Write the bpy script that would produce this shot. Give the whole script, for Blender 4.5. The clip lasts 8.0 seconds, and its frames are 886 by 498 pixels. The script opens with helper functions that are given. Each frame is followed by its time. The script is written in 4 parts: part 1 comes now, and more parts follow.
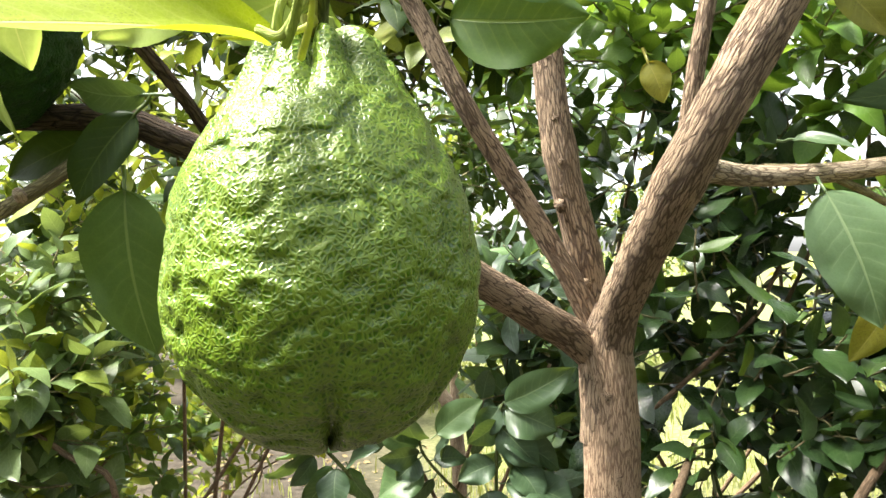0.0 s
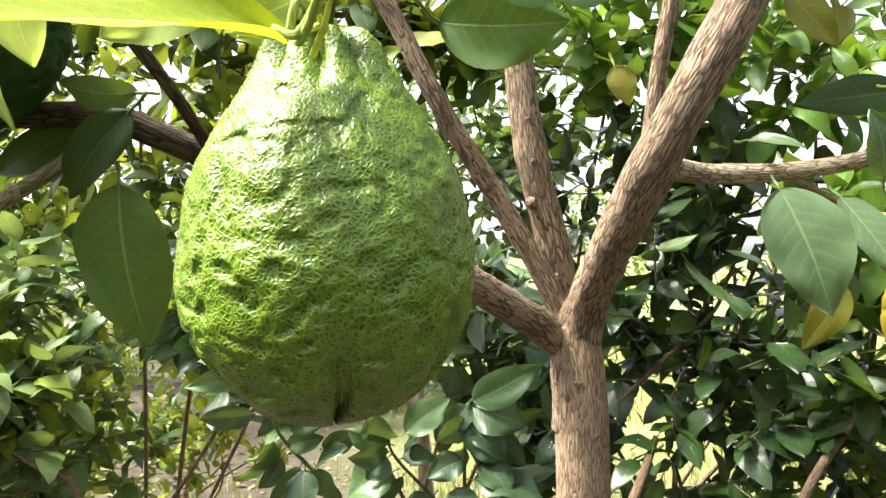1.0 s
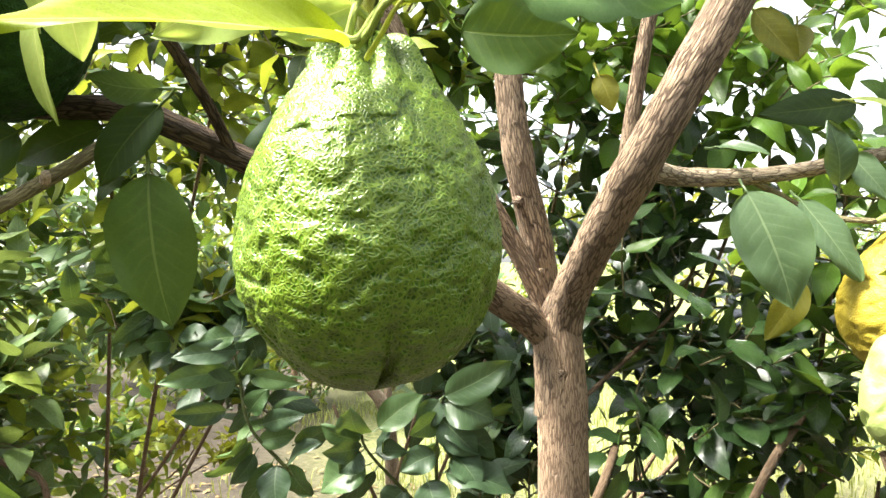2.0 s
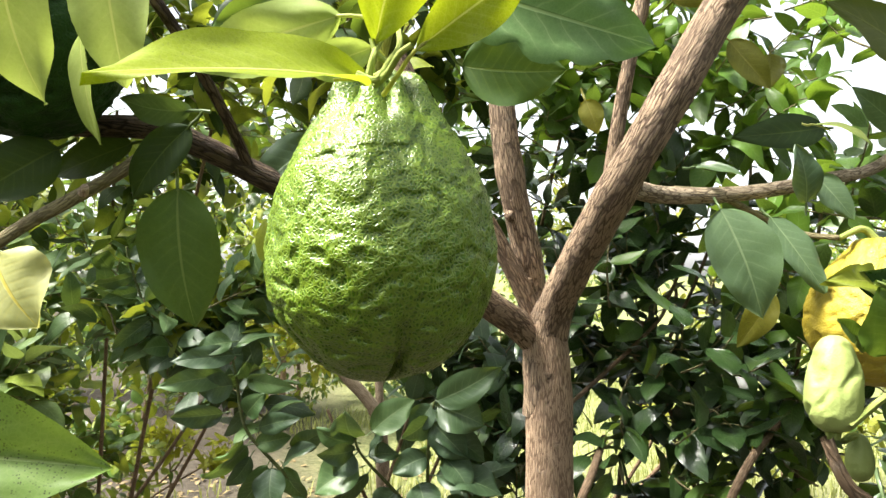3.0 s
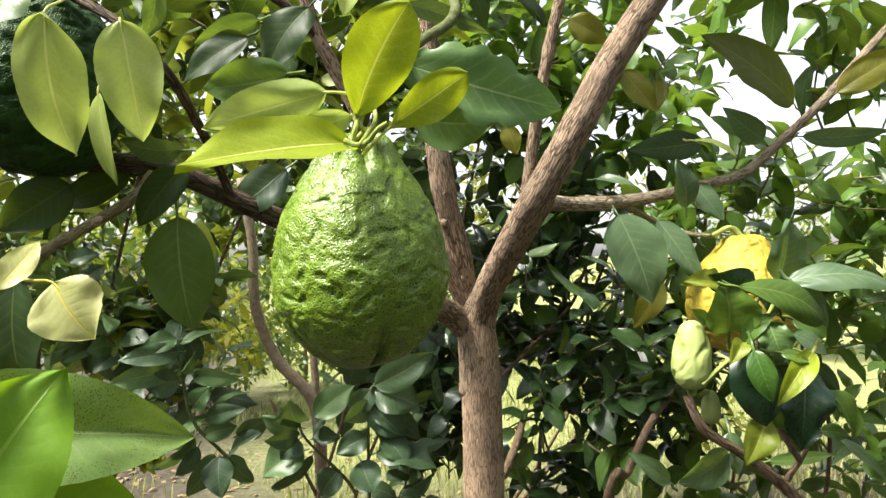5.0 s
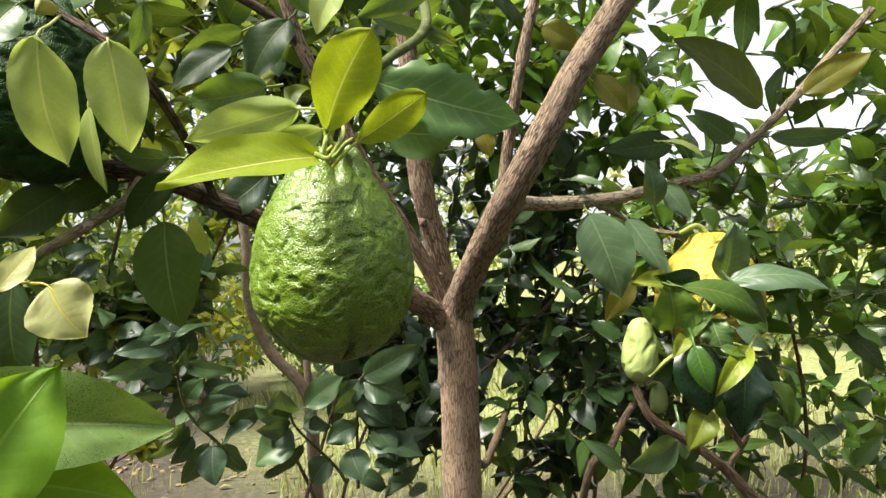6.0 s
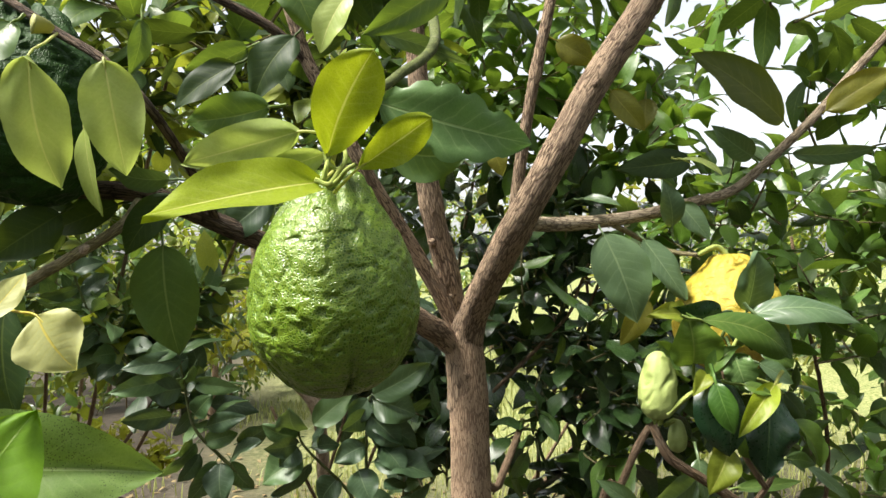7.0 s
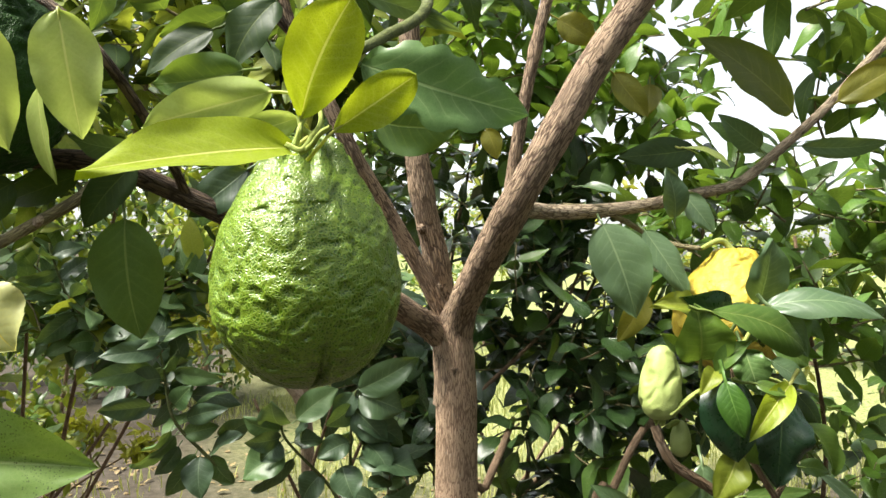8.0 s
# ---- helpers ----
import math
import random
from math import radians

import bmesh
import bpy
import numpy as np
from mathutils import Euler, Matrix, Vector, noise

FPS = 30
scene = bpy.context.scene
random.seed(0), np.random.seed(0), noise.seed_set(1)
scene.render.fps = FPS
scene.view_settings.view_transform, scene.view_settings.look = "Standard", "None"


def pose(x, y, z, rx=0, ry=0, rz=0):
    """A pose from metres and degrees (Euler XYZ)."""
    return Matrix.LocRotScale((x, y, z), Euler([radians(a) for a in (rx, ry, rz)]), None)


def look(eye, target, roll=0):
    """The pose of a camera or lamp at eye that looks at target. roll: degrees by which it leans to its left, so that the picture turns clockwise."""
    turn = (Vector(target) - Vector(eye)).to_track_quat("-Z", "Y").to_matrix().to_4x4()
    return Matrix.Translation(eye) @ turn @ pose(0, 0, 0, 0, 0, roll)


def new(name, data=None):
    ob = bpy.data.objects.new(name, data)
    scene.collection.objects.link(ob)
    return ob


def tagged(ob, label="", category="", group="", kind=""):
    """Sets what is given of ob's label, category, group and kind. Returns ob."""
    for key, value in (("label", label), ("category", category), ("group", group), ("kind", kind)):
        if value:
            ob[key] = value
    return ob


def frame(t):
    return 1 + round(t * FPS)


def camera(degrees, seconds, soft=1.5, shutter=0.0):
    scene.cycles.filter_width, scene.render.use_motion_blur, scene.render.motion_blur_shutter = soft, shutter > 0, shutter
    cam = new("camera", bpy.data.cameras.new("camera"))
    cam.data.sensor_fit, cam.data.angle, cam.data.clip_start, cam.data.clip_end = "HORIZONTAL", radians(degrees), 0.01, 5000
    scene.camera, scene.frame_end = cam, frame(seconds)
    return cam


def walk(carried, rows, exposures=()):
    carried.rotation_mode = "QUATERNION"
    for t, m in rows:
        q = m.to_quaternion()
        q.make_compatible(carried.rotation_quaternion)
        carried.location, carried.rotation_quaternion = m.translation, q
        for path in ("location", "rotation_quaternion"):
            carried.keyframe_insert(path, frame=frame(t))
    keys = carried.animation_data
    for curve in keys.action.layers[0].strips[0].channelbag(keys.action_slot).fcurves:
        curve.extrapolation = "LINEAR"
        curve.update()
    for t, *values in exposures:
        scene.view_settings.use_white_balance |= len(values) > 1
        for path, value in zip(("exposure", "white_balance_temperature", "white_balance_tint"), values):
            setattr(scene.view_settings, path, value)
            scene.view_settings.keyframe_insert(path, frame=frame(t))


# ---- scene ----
cam = camera(62.0, 8.0)
PATH = [
    (0.0, look((0.0492, -0.2698, 1.5042), (0.0492, 0.7302, 1.5042), -0.00)),
    (0.5, look((0.0348, -0.2813, 1.5018), (0.0758, 0.7179, 1.5070), -0.60)),
    (1.0, look((0.0341, -0.2900, 1.4964), (0.0906, 0.7084, 1.5042), -0.33)),
    (1.5, look((0.0257, -0.2994, 1.4904), (0.1079, 0.6972, 1.4968), -0.13)),
    (1.7, look((0.0146, -0.3080, 1.4871), (0.1148, 0.6869, 1.4991), -0.08)),
    (2.8, look((-0.0126, -0.3567, 1.4877), (0.1192, 0.6344, 1.5057), 0.88)),
    (3.0, look((-0.0116, -0.3672, 1.4862), (0.1193, 0.6238, 1.5149), 0.93)),
    (3.5, look((-0.0146, -0.3921, 1.4822), (0.1283, 0.5968, 1.5239), 1.46)),
    (4.0, look((-0.0282, -0.4130, 1.4769), (0.1521, 0.5696, 1.5212), 1.87)),
    (4.5, look((-0.0427, -0.4506, 1.4842), (0.1622, 0.5275, 1.5215), 0.48)),
    (4.7, look((-0.0589, -0.4641, 1.4923), (0.1678, 0.5095, 1.5194), 0.14)),
    (5.8, look((-0.0462, -0.5105, 1.5156), (0.2012, 0.4583, 1.5009), -1.53)),
    (6.0, look((-0.0447, -0.5204, 1.5122), (0.1992, 0.4494, 1.5074), -0.89)),
    (6.5, look((-0.0433, -0.5193, 1.5187), (0.1907, 0.4530, 1.5218), -0.68)),
    (7.0, look((-0.0338, -0.4978, 1.5254), (0.1915, 0.4765, 1.5333), -0.61)),
    (7.5, look((-0.0244, -0.4762, 1.5233), (0.1979, 0.4987, 1.5345), -0.07)),
    (8.0, look((-0.0172, -0.4544, 1.5140), (0.2142, 0.5185, 1.5188), 0.72)),
]

walk(cam, PATH, [(0.0, 2.30), (1.0, 2.34), (1.7, 2.48), (2.8, 2.10), (4.7, 1.76), (5.8, 1.54), (7.0, 1.42), (8.0, 1.68)])

# ---- daylight ----
SUN_ELEVATION, SUN_AZIMUTH = 60.0, -98.0      # degrees; azimuth from +y towards +x
world = bpy.data.worlds.new("hazy_sky")
scene.world = world
world.use_nodes = True
wn, wl = world.node_tree.nodes, world.node_tree.links
sky = wn.new("ShaderNodeTexSky")
sky.sky_type, sky.sun_disc = "NISHITA", False
sky.sun_elevation, sky.sun_rotation = radians(SUN_ELEVATION), radians(SUN_AZIMUTH)
sky.dust_density, sky.ozone_density = 2.0, 1.0
haze = wn.new("ShaderNodeHueSaturation")
haze.inputs["Saturation"].default_value = 0.25
wl.new(sky.outputs[0], haze.inputs["Color"])
wl.new(haze.outputs[0], wn["Background"].inputs["Color"])
wn["Background"].inputs["Strength"].default_value = 0.105

sun_data = bpy.data.lights.new("sun", "SUN")
sun_data.energy, sun_data.angle, sun_data.color = 4.7, radians(20), (1.0, 0.95, 0.86)
sun = new("sun", sun_data)
se, sa = radians(SUN_ELEVATION), radians(SUN_AZIMUTH)
sun.matrix_world = look((math.sin(sa) * math.cos(se) * 20, math.cos(sa) * math.cos(se) * 20, math.sin(se) * 20), (0, 0, 0))


# ---- materials ----
class Nodes:
    """A small wrapper to write node trees in few lines."""
    def __init__(self, name):
        self.mat = bpy.data.materials.new(name)
        self.mat.use_nodes = True
        self.t = self.mat.node_tree
        self.bsdf = self.t.nodes["Principled BSDF"]
        self.out = self.t.nodes["Material Output"]

    def add(self, kind, **inputs):
        node = self.t.nodes.new("ShaderNode" + kind)
        for key, value in inputs.items():
            self.put(node, key.replace("_", " "), value)
        return node

    def put(self, node, key, value):
        socket = node.inputs[int(key)] if key.isdigit() else node.inputs[key]
        if isinstance(value, bpy.types.NodeSocket):
            self.t.links.new(value, socket)
        else:
            socket.default_value = value

    def math(self, op, a, b=0.0, c=0.0):
        node = self.t.nodes.new("ShaderNodeMath")
        node.operation = op
        for i, v in enumerate((a, b, c)):
            self.put(node, str(i), v)
        return node.outputs[0]

    def mix(self, fac, a, b, blend="MIX"):
        node = self.t.nodes.new("ShaderNodeMix")
        node.data_type, node.blend_type = "RGBA", blend
        self.put(node, "0", fac)
        for i, v in ((6, a), (7, b)):
            if isinstance(v, tuple):
                v = (*v[:3], 1.0)
            self.put(node, str(i), v)
        return node.outputs[2]

    def noise(self, vector, scale, detail=4.0, rough=0.55, distortion=0.0):
        node = self.add("TexNoise", Scale=scale, Detail=detail, Roughness=rough, Distortion=distortion)
        if vector:
            self.put(node, "Vector", vector)
        return node.outputs["Fac"]

    def ramp(self, fac, lo, hi, to_lo=0.0, to_hi=1.0):
        node = self.add("MapRange")
        node.interpolation_type = "SMOOTHSTEP"
        for i, v in enumerate((fac, lo, hi, to_lo, to_hi)):
            self.put(node, str(i), v)
        return node.outputs[0]

    def bump(self, height, strength, distance, normal=None):
        node = self.add("Bump", Strength=strength, Distance=distance)
        self.put(node, "Height", height)
        if normal:
            self.put(node, "Normal", normal)
        return node.outputs[0]

    def lone_random(self):
        a = self.add("ObjectInfo").outputs["Random"]
        b = self.add("NewGeometry").outputs["Random Per Island"]
        return self.math("FRACT", self.math("ADD", a, b))


def leaf_material(name, low, high, vein, gloss=0.42, through_light=0.3, glow=(0.30, 0.42, 0.03), spots=0.0, vein_strength=0.75, shine=0.36, side_veins=0.28):
    """A waxy citrus leaf: midrib and side veins from its own length and width, mottling, and light let through."""
    n = Nodes(name)
    uv = n.add("UVMap").outputs[0]
    sep = n.add("SeparateXYZ", Vector=uv)
    u, v = sep.outputs[0], sep.outputs[1]
    rnd = n.lone_random()
    coord = n.add("TexCoord").outputs["Object"]
    off = n.math("ABSOLUTE", n.math("SUBTRACT", v, 0.5))
    mid = n.ramp(off, 0.010, n.math("ADD", 0.028, n.math("MULTIPLY", u, -0.012)), 1.0, 0.0)
    bent = n.math("ADD", u, n.math("MULTIPLY", n.math("SUBTRACT", n.noise(coord, 45.0, 2.0), 0.5), 0.09))
    along = n.math("MULTIPLY", n.math("SUBTRACT", bent, n.math("MULTIPLY", off, 0.42)), 9.0)
    tooth = n.math("ABSOLUTE", n.math("SUBTRACT", n.math("FRACT", along), 0.5))
    side = n.math("MULTIPLY", n.ramp(tooth, 0.01, 0.075, 1.0, 0.0), n.ramp(off, 0.18, 0.46, 1.0, 0.0))
    halo = n.math("MULTIPLY", n.ramp(tooth, 0.02, 0.30, 1.0, 0.0), n.ramp(off, 0.15, 0.5, 1.0, 0.0))
    net = n.add("TexVoronoi", Vector=coord, Scale=520.0)
    net.feature = "DISTANCE_TO_EDGE"
    mesh = n.ramp(net.outputs["Distance"], 0.0, 0.14, 1.0, 0.0)
    big = n.noise(coord, 38.0, 3.0)
    fine = n.noise(coord, 420.0, 4.0)
    t = n.math("ADD", n.math("MULTIPLY", rnd, 0.55), n.math("MULTIPLY", n.ramp(big, 0.3, 0.7), 0.45))
    col = n.mix(t, low, high)
    col = n.mix(n.math("MULTIPLY", n.ramp(fine, 0.35, 0.7), 0.22), col, tuple(c * 0.55 for c in low))
    col = n.mix(n.math("MULTIPLY", mesh, 0.12 * vein_strength), col, vein)
    col = n.mix(n.math("MULTIPLY", halo, side_veins * 0.35), col, vein)
    col = n.mix(n.math("MULTIPLY", side, side_veins), col, vein)
    col = n.mix(n.math("MULTIPLY", mid, vein_strength), col, vein)
    if spots:
        speck = n.add("TexVoronoi", Vector=coord, Scale=950.0)
        some = n.ramp(n.add("SeparateColor", Color=speck.outputs["Color"]).outputs[0], 0.30, 0.40)
        mask = n.math("MULTIPLY", n.ramp(n.math("ADD", speck.outputs["Distance"], n.math("MULTIPLY", fine, 0.3)), 0.36, 0.56, 1.0, 0.0), some)
        mask = n.math("MULTIPLY", mask, n.ramp(n.noise(coord, 48.0, 3.0), 0.40, 0.54))
        col = n.mix(n.math("MULTIPLY", mask, spots), col, (0.015, 0.017, 0.01))
    n.put(n.bsdf, "Base Color", col)
    n.put(n.bsdf, "Roughness", n.math("ADD", gloss, n.math("MULTIPLY", n.math("SUBTRACT", fine, 0.5), 0.25)))
    n.put(n.bsdf, "Specular IOR Level", shine)
    height = n.math("ADD", n.math("ADD", n.math("MULTIPLY", mid, -0.6), n.math("MULTIPLY", halo, -0.14)), n.math("MULTIPLY", big, 0.8))
    normal = n.bump(height, 0.4, 0.0011)
    n.put(n.bsdf, "Normal", normal)
    lit = n.add("BsdfTranslucent")
    n.put(lit, "Color", n.mix(0.55, col, glow))
    both = n.add("MixShader")
    n.put(both, "0", through_light)
    n.put(both, "1", n.bsdf.outputs[0])
    n.put(both, "2", lit.outputs[0])
    n.put(n.out, "Surface", both.outputs[0])
    return n.mat


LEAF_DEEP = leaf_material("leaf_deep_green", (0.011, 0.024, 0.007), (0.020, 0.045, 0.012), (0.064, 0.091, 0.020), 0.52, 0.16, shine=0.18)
LEAF_SPRIG = leaf_material("leaf_olive_green", (0.040, 0.085, 0.012), (0.085, 0.150, 0.018), (0.16, 0.21, 0.05), 0.36, 0.25, (0.20, 0.30, 0.02))
LEAF_VEINED = leaf_material("leaf_veined_blue_green", (0.066, 0.135, 0.036), (0.105, 0.190, 0.056), (0.24, 0.33, 0.13), 0.40, 0.22, (0.12, 0.24, 0.03), side_veins=0.32)
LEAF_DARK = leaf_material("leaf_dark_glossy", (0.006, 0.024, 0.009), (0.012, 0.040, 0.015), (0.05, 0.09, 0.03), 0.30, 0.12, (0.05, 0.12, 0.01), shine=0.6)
# Bush green, lightened so that part of its sheen sits in the colour.
LEAF_BUSH = leaf_material("leaf_bush_green_sheen", (0.038, 0.088, 0.028), (0.122, 0.205, 0.074), (0.19, 0.26, 0.11), 0.43, 0.18, shine=0.45)
LEAF_LIME = leaf_material("leaf_yellowish_lime", (0.115, 0.160, 0.012), (0.190, 0.225, 0.022), (0.28, 0.30, 0.06), 0.42, 0.34, (0.34, 0.38, 0.02))
LEAF_LIT_HALF = leaf_material("leaf_lit_half_green", (0.028, 0.080, 0.010), (0.050, 0.118, 0.016), (0.12, 0.22, 0.05), 0.36, 0.24, (0.15, 0.30, 0.02))
LEAF_UNDER = leaf_material("leaf_olive_underside", (0.050, 0.075, 0.012), (0.115, 0.130, 0.018), (0.20, 0.21, 0.05), 0.45, 0.45, (0.30, 0.34, 0.02), spots=0.4)
LEAF_SHOOT = leaf_material("leaf_upright_shoot_green", (0.040, 0.105, 0.012), (0.125, 0.235, 0.028), (0.20, 0.30, 0.08), 0.36, 0.36, (0.30, 0.44, 0.03), vein_strength=0.35, shine=0.5)
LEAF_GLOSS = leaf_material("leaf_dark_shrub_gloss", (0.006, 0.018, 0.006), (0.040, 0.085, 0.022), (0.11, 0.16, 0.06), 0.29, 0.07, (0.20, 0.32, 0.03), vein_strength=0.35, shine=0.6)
LEAF_PALEBUSH = leaf_material("leaf_pale_bush_green", (0.048, 0.095, 0.026), (0.175, 0.250, 0.085), (0.25, 0.32, 0.14), 0.38, 0.26, (0.30, 0.38, 0.06), vein_strength=0.5, shine=0.5)
LEAF_YELLOW = leaf_material("leaf_small_yellow", (0.22, 0.26, 0.018), (0.42, 0.42, 0.045), (0.46, 0.46, 0.10), 0.45, 0.4, (0.50, 0.50, 0.03), vein_strength=0.3)
# Sunlight on the farther bushes is put into this brighter yellow-green.
LEAF_SUN_TINT = leaf_material("leaf_sun_tinted_yellow_green", (0.075, 0.135, 0.016), (0.300, 0.335, 0.040), (0.30, 0.34, 0.08), 0.42, 0.38, (0.42, 0.46, 0.03), vein_strength=0.3)
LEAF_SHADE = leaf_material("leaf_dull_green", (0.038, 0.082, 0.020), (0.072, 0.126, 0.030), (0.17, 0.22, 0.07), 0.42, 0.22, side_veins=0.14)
LEAF_MID = leaf_material("leaf_mid_green", (0.037, 0.083, 0.016), (0.067, 0.127, 0.024), (0.161, 0.222, 0.044), 0.42, 0.28)
LEAF_PALE = leaf_material("leaf_pale_green", (0.300, 0.400, 0.085), (0.39, 0.475, 0.150), (0.56, 0.58, 0.20), 0.40, 0.42, (0.42, 0.50, 0.06), vein_strength=0.9, side_veins=0.16)
LEAF_FRESH = leaf_material("leaf_young_yellow_green", (0.185, 0.255, 0.006), (0.265, 0.335, 0.010), (0.58, 0.58, 0.18), 0.42, 0.42, (0.47, 0.54, 0.012), spots=0.35, vein_strength=0.85, side_veins=0.12)
LEAF_CREAM = leaf_material("leaf_faded_cream", (0.330, 0.355, 0.125), (0.440, 0.450, 0.195), (0.576, 0.465, 0.055), 0.5, 0.35, (0.558, 0.512, 0.093), vein_strength=0.7, side_veins=0.10)
LEAF_OLIVE = leaf_material("leaf_yellowing_olive", (0.087, 0.104, 0.015), (0.195, 0.190, 0.017), (0.260, 0.244, 0.052), 0.45, 0.4, (0.434, 0.364, 0.027), spots=0.8)
LEAF_SPOTTED = leaf_material("leaf_speckled_green", (0.078, 0.147, 0.027), (0.122, 0.200, 0.043), (0.30, 0.38, 0.14), 0.42, 0.3, spots=1.0, side_veins=0.12)
# The sky's greyish-blue sheen is mixed into this leaf colour.
LEAF_BLUE = leaf_material("leaf_blue_green_sheen", (0.012, 0.032, 0.016), (0.068, 0.120, 0.056), (0.14, 0.20, 0.10), 0.43, 0.16, shine=0.5)
# Grey-green leaf with some sky sheen put into the base colour.
LEAF_GREY = leaf_material("leaf_grey_green_sheen", (0.050, 0.095, 0.040), (0.090, 0.150, 0.064), (0.18, 0.25, 0.12), 0.36, 0.25, shine=0.6)
LEAF_BRIGHT = leaf_material("leaf_bright_green", (0.10, 0.215, 0.010), (0.15, 0.28, 0.016), (0.24, 0.38, 0.05), 0.40, 0.4, (0.28, 0.45, 0.01), side_veins=0.14)
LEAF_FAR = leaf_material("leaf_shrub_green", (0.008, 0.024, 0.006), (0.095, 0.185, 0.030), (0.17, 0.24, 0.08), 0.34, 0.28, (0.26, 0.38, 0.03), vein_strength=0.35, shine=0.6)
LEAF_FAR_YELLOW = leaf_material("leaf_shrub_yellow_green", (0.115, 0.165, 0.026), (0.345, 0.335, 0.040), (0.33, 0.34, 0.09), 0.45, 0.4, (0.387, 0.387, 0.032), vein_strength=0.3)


def bark_material(name, light, dark, groove=1.0, furrows=300.0):
    """Bark with interlaced furrows that run along the limb (u around it, v along it, both in metres)."""
    n = Nodes(name)
    uv = n.add("UVMap").outputs[0]
    coord = n.add("TexCoord").outputs["Object"]
    long = n.add("Mapping", Vector=uv)
    long.inputs["Scale"].default_value = (1.0, 0.16, 1.0)
    wobble = n.add("TexNoise", Vector=uv, Scale=130.0, Detail=3.0)
    bent = n.add("VectorMath")
    bent.operation = "MULTIPLY_ADD"
    n.put(bent, "0", wobble.outputs["Color"])
    n.put(bent, "1", (0.0035, 0.0012, 0.0))
    n.put(bent, "2", long.outputs[0])
    plates = n.add("TexVoronoi", Vector=bent.outputs[0], Scale=furrows)
    plates.feature = "DISTANCE_TO_EDGE"
    strand = n.noise(long.outputs[0], 1500.0, 4.0, 0.65, 0.6)
    patch = n.noise(coord, 22.0, 4.0)
    lichen = n.noise(coord, 95.0, 3.0)
    depth = n.ramp(n.noise(coord, 38.0, 3.0), 0.30, 0.62, 0.06, 0.24)
    fissure = n.ramp(n.math("ADD", plates.outputs["Distance"], n.math("MULTIPLY", n.math("SUBTRACT", strand, 0.5), 0.16)), 0.0, depth)
    cut = n.math("MULTIPLY", fissure, n.ramp(strand, 0.30, 0.55, 0.55, 1.0))
    col = n.mix(cut, dark, light)
    col = n.mix(n.math("MULTIPLY", n.ramp(patch, 0.35, 0.7), 0.35), col, tuple(c * 0.58 for c in light))
    col = n.mix(n.math("MULTIPLY", n.ramp(lichen, 0.6, 0.75), 0.18), col, (0.44, 0.40, 0.33))
    n.put(n.bsdf, "Base Color", col)
    n.put(n.bsdf, "Roughness", 0.82)
    n.put(n.bsdf, "Specular IOR Level", 0.25)
    n.put(n.bsdf, "Normal", n.bump(cut, 1.0 * groove, 0.0022, n.bump(lichen, 0.3, 0.002)))
    return n.mat


BARK = bark_material("bark_grey_brown", (0.49, 0.355, 0.235), (0.095, 0.062, 0.041), 1.0, 360.0)
BARK_TRUNK = bark_material("bark_trunk_brown", (0.48, 0.340, 0.222), (0.150, 0.094, 0.059), 0.7, 420.0)
BARK_BRANCH = bark_material("bark_striped_branch", (0.52, 0.42, 0.29), (0.13, 0.094, 0.060), 0.8, 330.0)
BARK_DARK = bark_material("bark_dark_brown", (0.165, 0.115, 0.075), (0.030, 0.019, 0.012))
BARK_BROWN = bark_material("bark_warm_brown", (0.27, 0.185, 0.115), (0.10, 0.066, 0.04), 0.6)
BARK_PALE = bark_material("bark_pale", (0.54, 0.42, 0.31), (0.27, 0.20, 0.14), 0.6)
TWIG_GREEN = bark_material("twig_green", (0.34, 0.39, 0.10), (0.22, 0.28, 0.065), 0.3, 700.0)
TWIG_STALK = bark_material("twig_pale_stalk", (0.42, 0.43, 0.15), (0.30, 0.30, 0.09), 0.3, 700.0)
TWIG_DEEP = bark_material("twig_deep_green", (0.105, 0.125, 0.036), (0.050, 0.062, 0.019), 0.3, 700.0)
TWIG_BROWN = bark_material("twig_olive_brown", (0.29, 0.25, 0.13), (0.11, 0.09, 0.047), 0.6, 500.0)


def rind_material(name, high, low, pit, gloss, scale=1.0, depth=0.5, net=0.42, shine=0.52):
    """Citrus rind: oil-gland pits as a fine net, paler ridges and hollows with shade put into the colour, waxy gloss.
    """
    n = Nodes(name)
    coord = n.add("TexCoord").outputs["Object"]
    warp = n.add("TexNoise", Vector=coord, Scale=120.0, Detail=2.0)
    moved = n.add("VectorMath")
    moved.operation = "MULTIPLY_ADD"
    n.put(moved, "0", warp.outputs["Color"])
    n.put(moved, "1", (0.004, 0.004, 0.004))
    n.put(moved, "2", coord)
    cells = n.add("TexVoronoi", Vector=moved.outputs[0], Scale=440.0 * scale)
    cells.feature = "DISTANCE_TO_EDGE"
    pits = n.ramp(cells.outputs["Distance"], 0.02, 0.30, 1.0, 0.0)
    small = n.noise(coord, 900.0 * scale, 3.0)
    patch = n.noise(coord, 26.0, 4.0)
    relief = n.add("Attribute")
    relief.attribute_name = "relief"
    # Hollows, furrows and folds take the darker colour: shade put into the rind.
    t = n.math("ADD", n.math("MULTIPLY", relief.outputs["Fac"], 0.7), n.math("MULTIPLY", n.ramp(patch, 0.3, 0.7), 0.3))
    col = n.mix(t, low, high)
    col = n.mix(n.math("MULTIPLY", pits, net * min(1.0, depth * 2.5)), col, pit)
    n.put(n.bsdf, "Base Color", col)
    n.put(n.bsdf, "Roughness", n.math("ADD", gloss, n.math("MULTIPLY", pits, 0.12)))
    n.put(n.bsdf, "Specular IOR Level", shine)
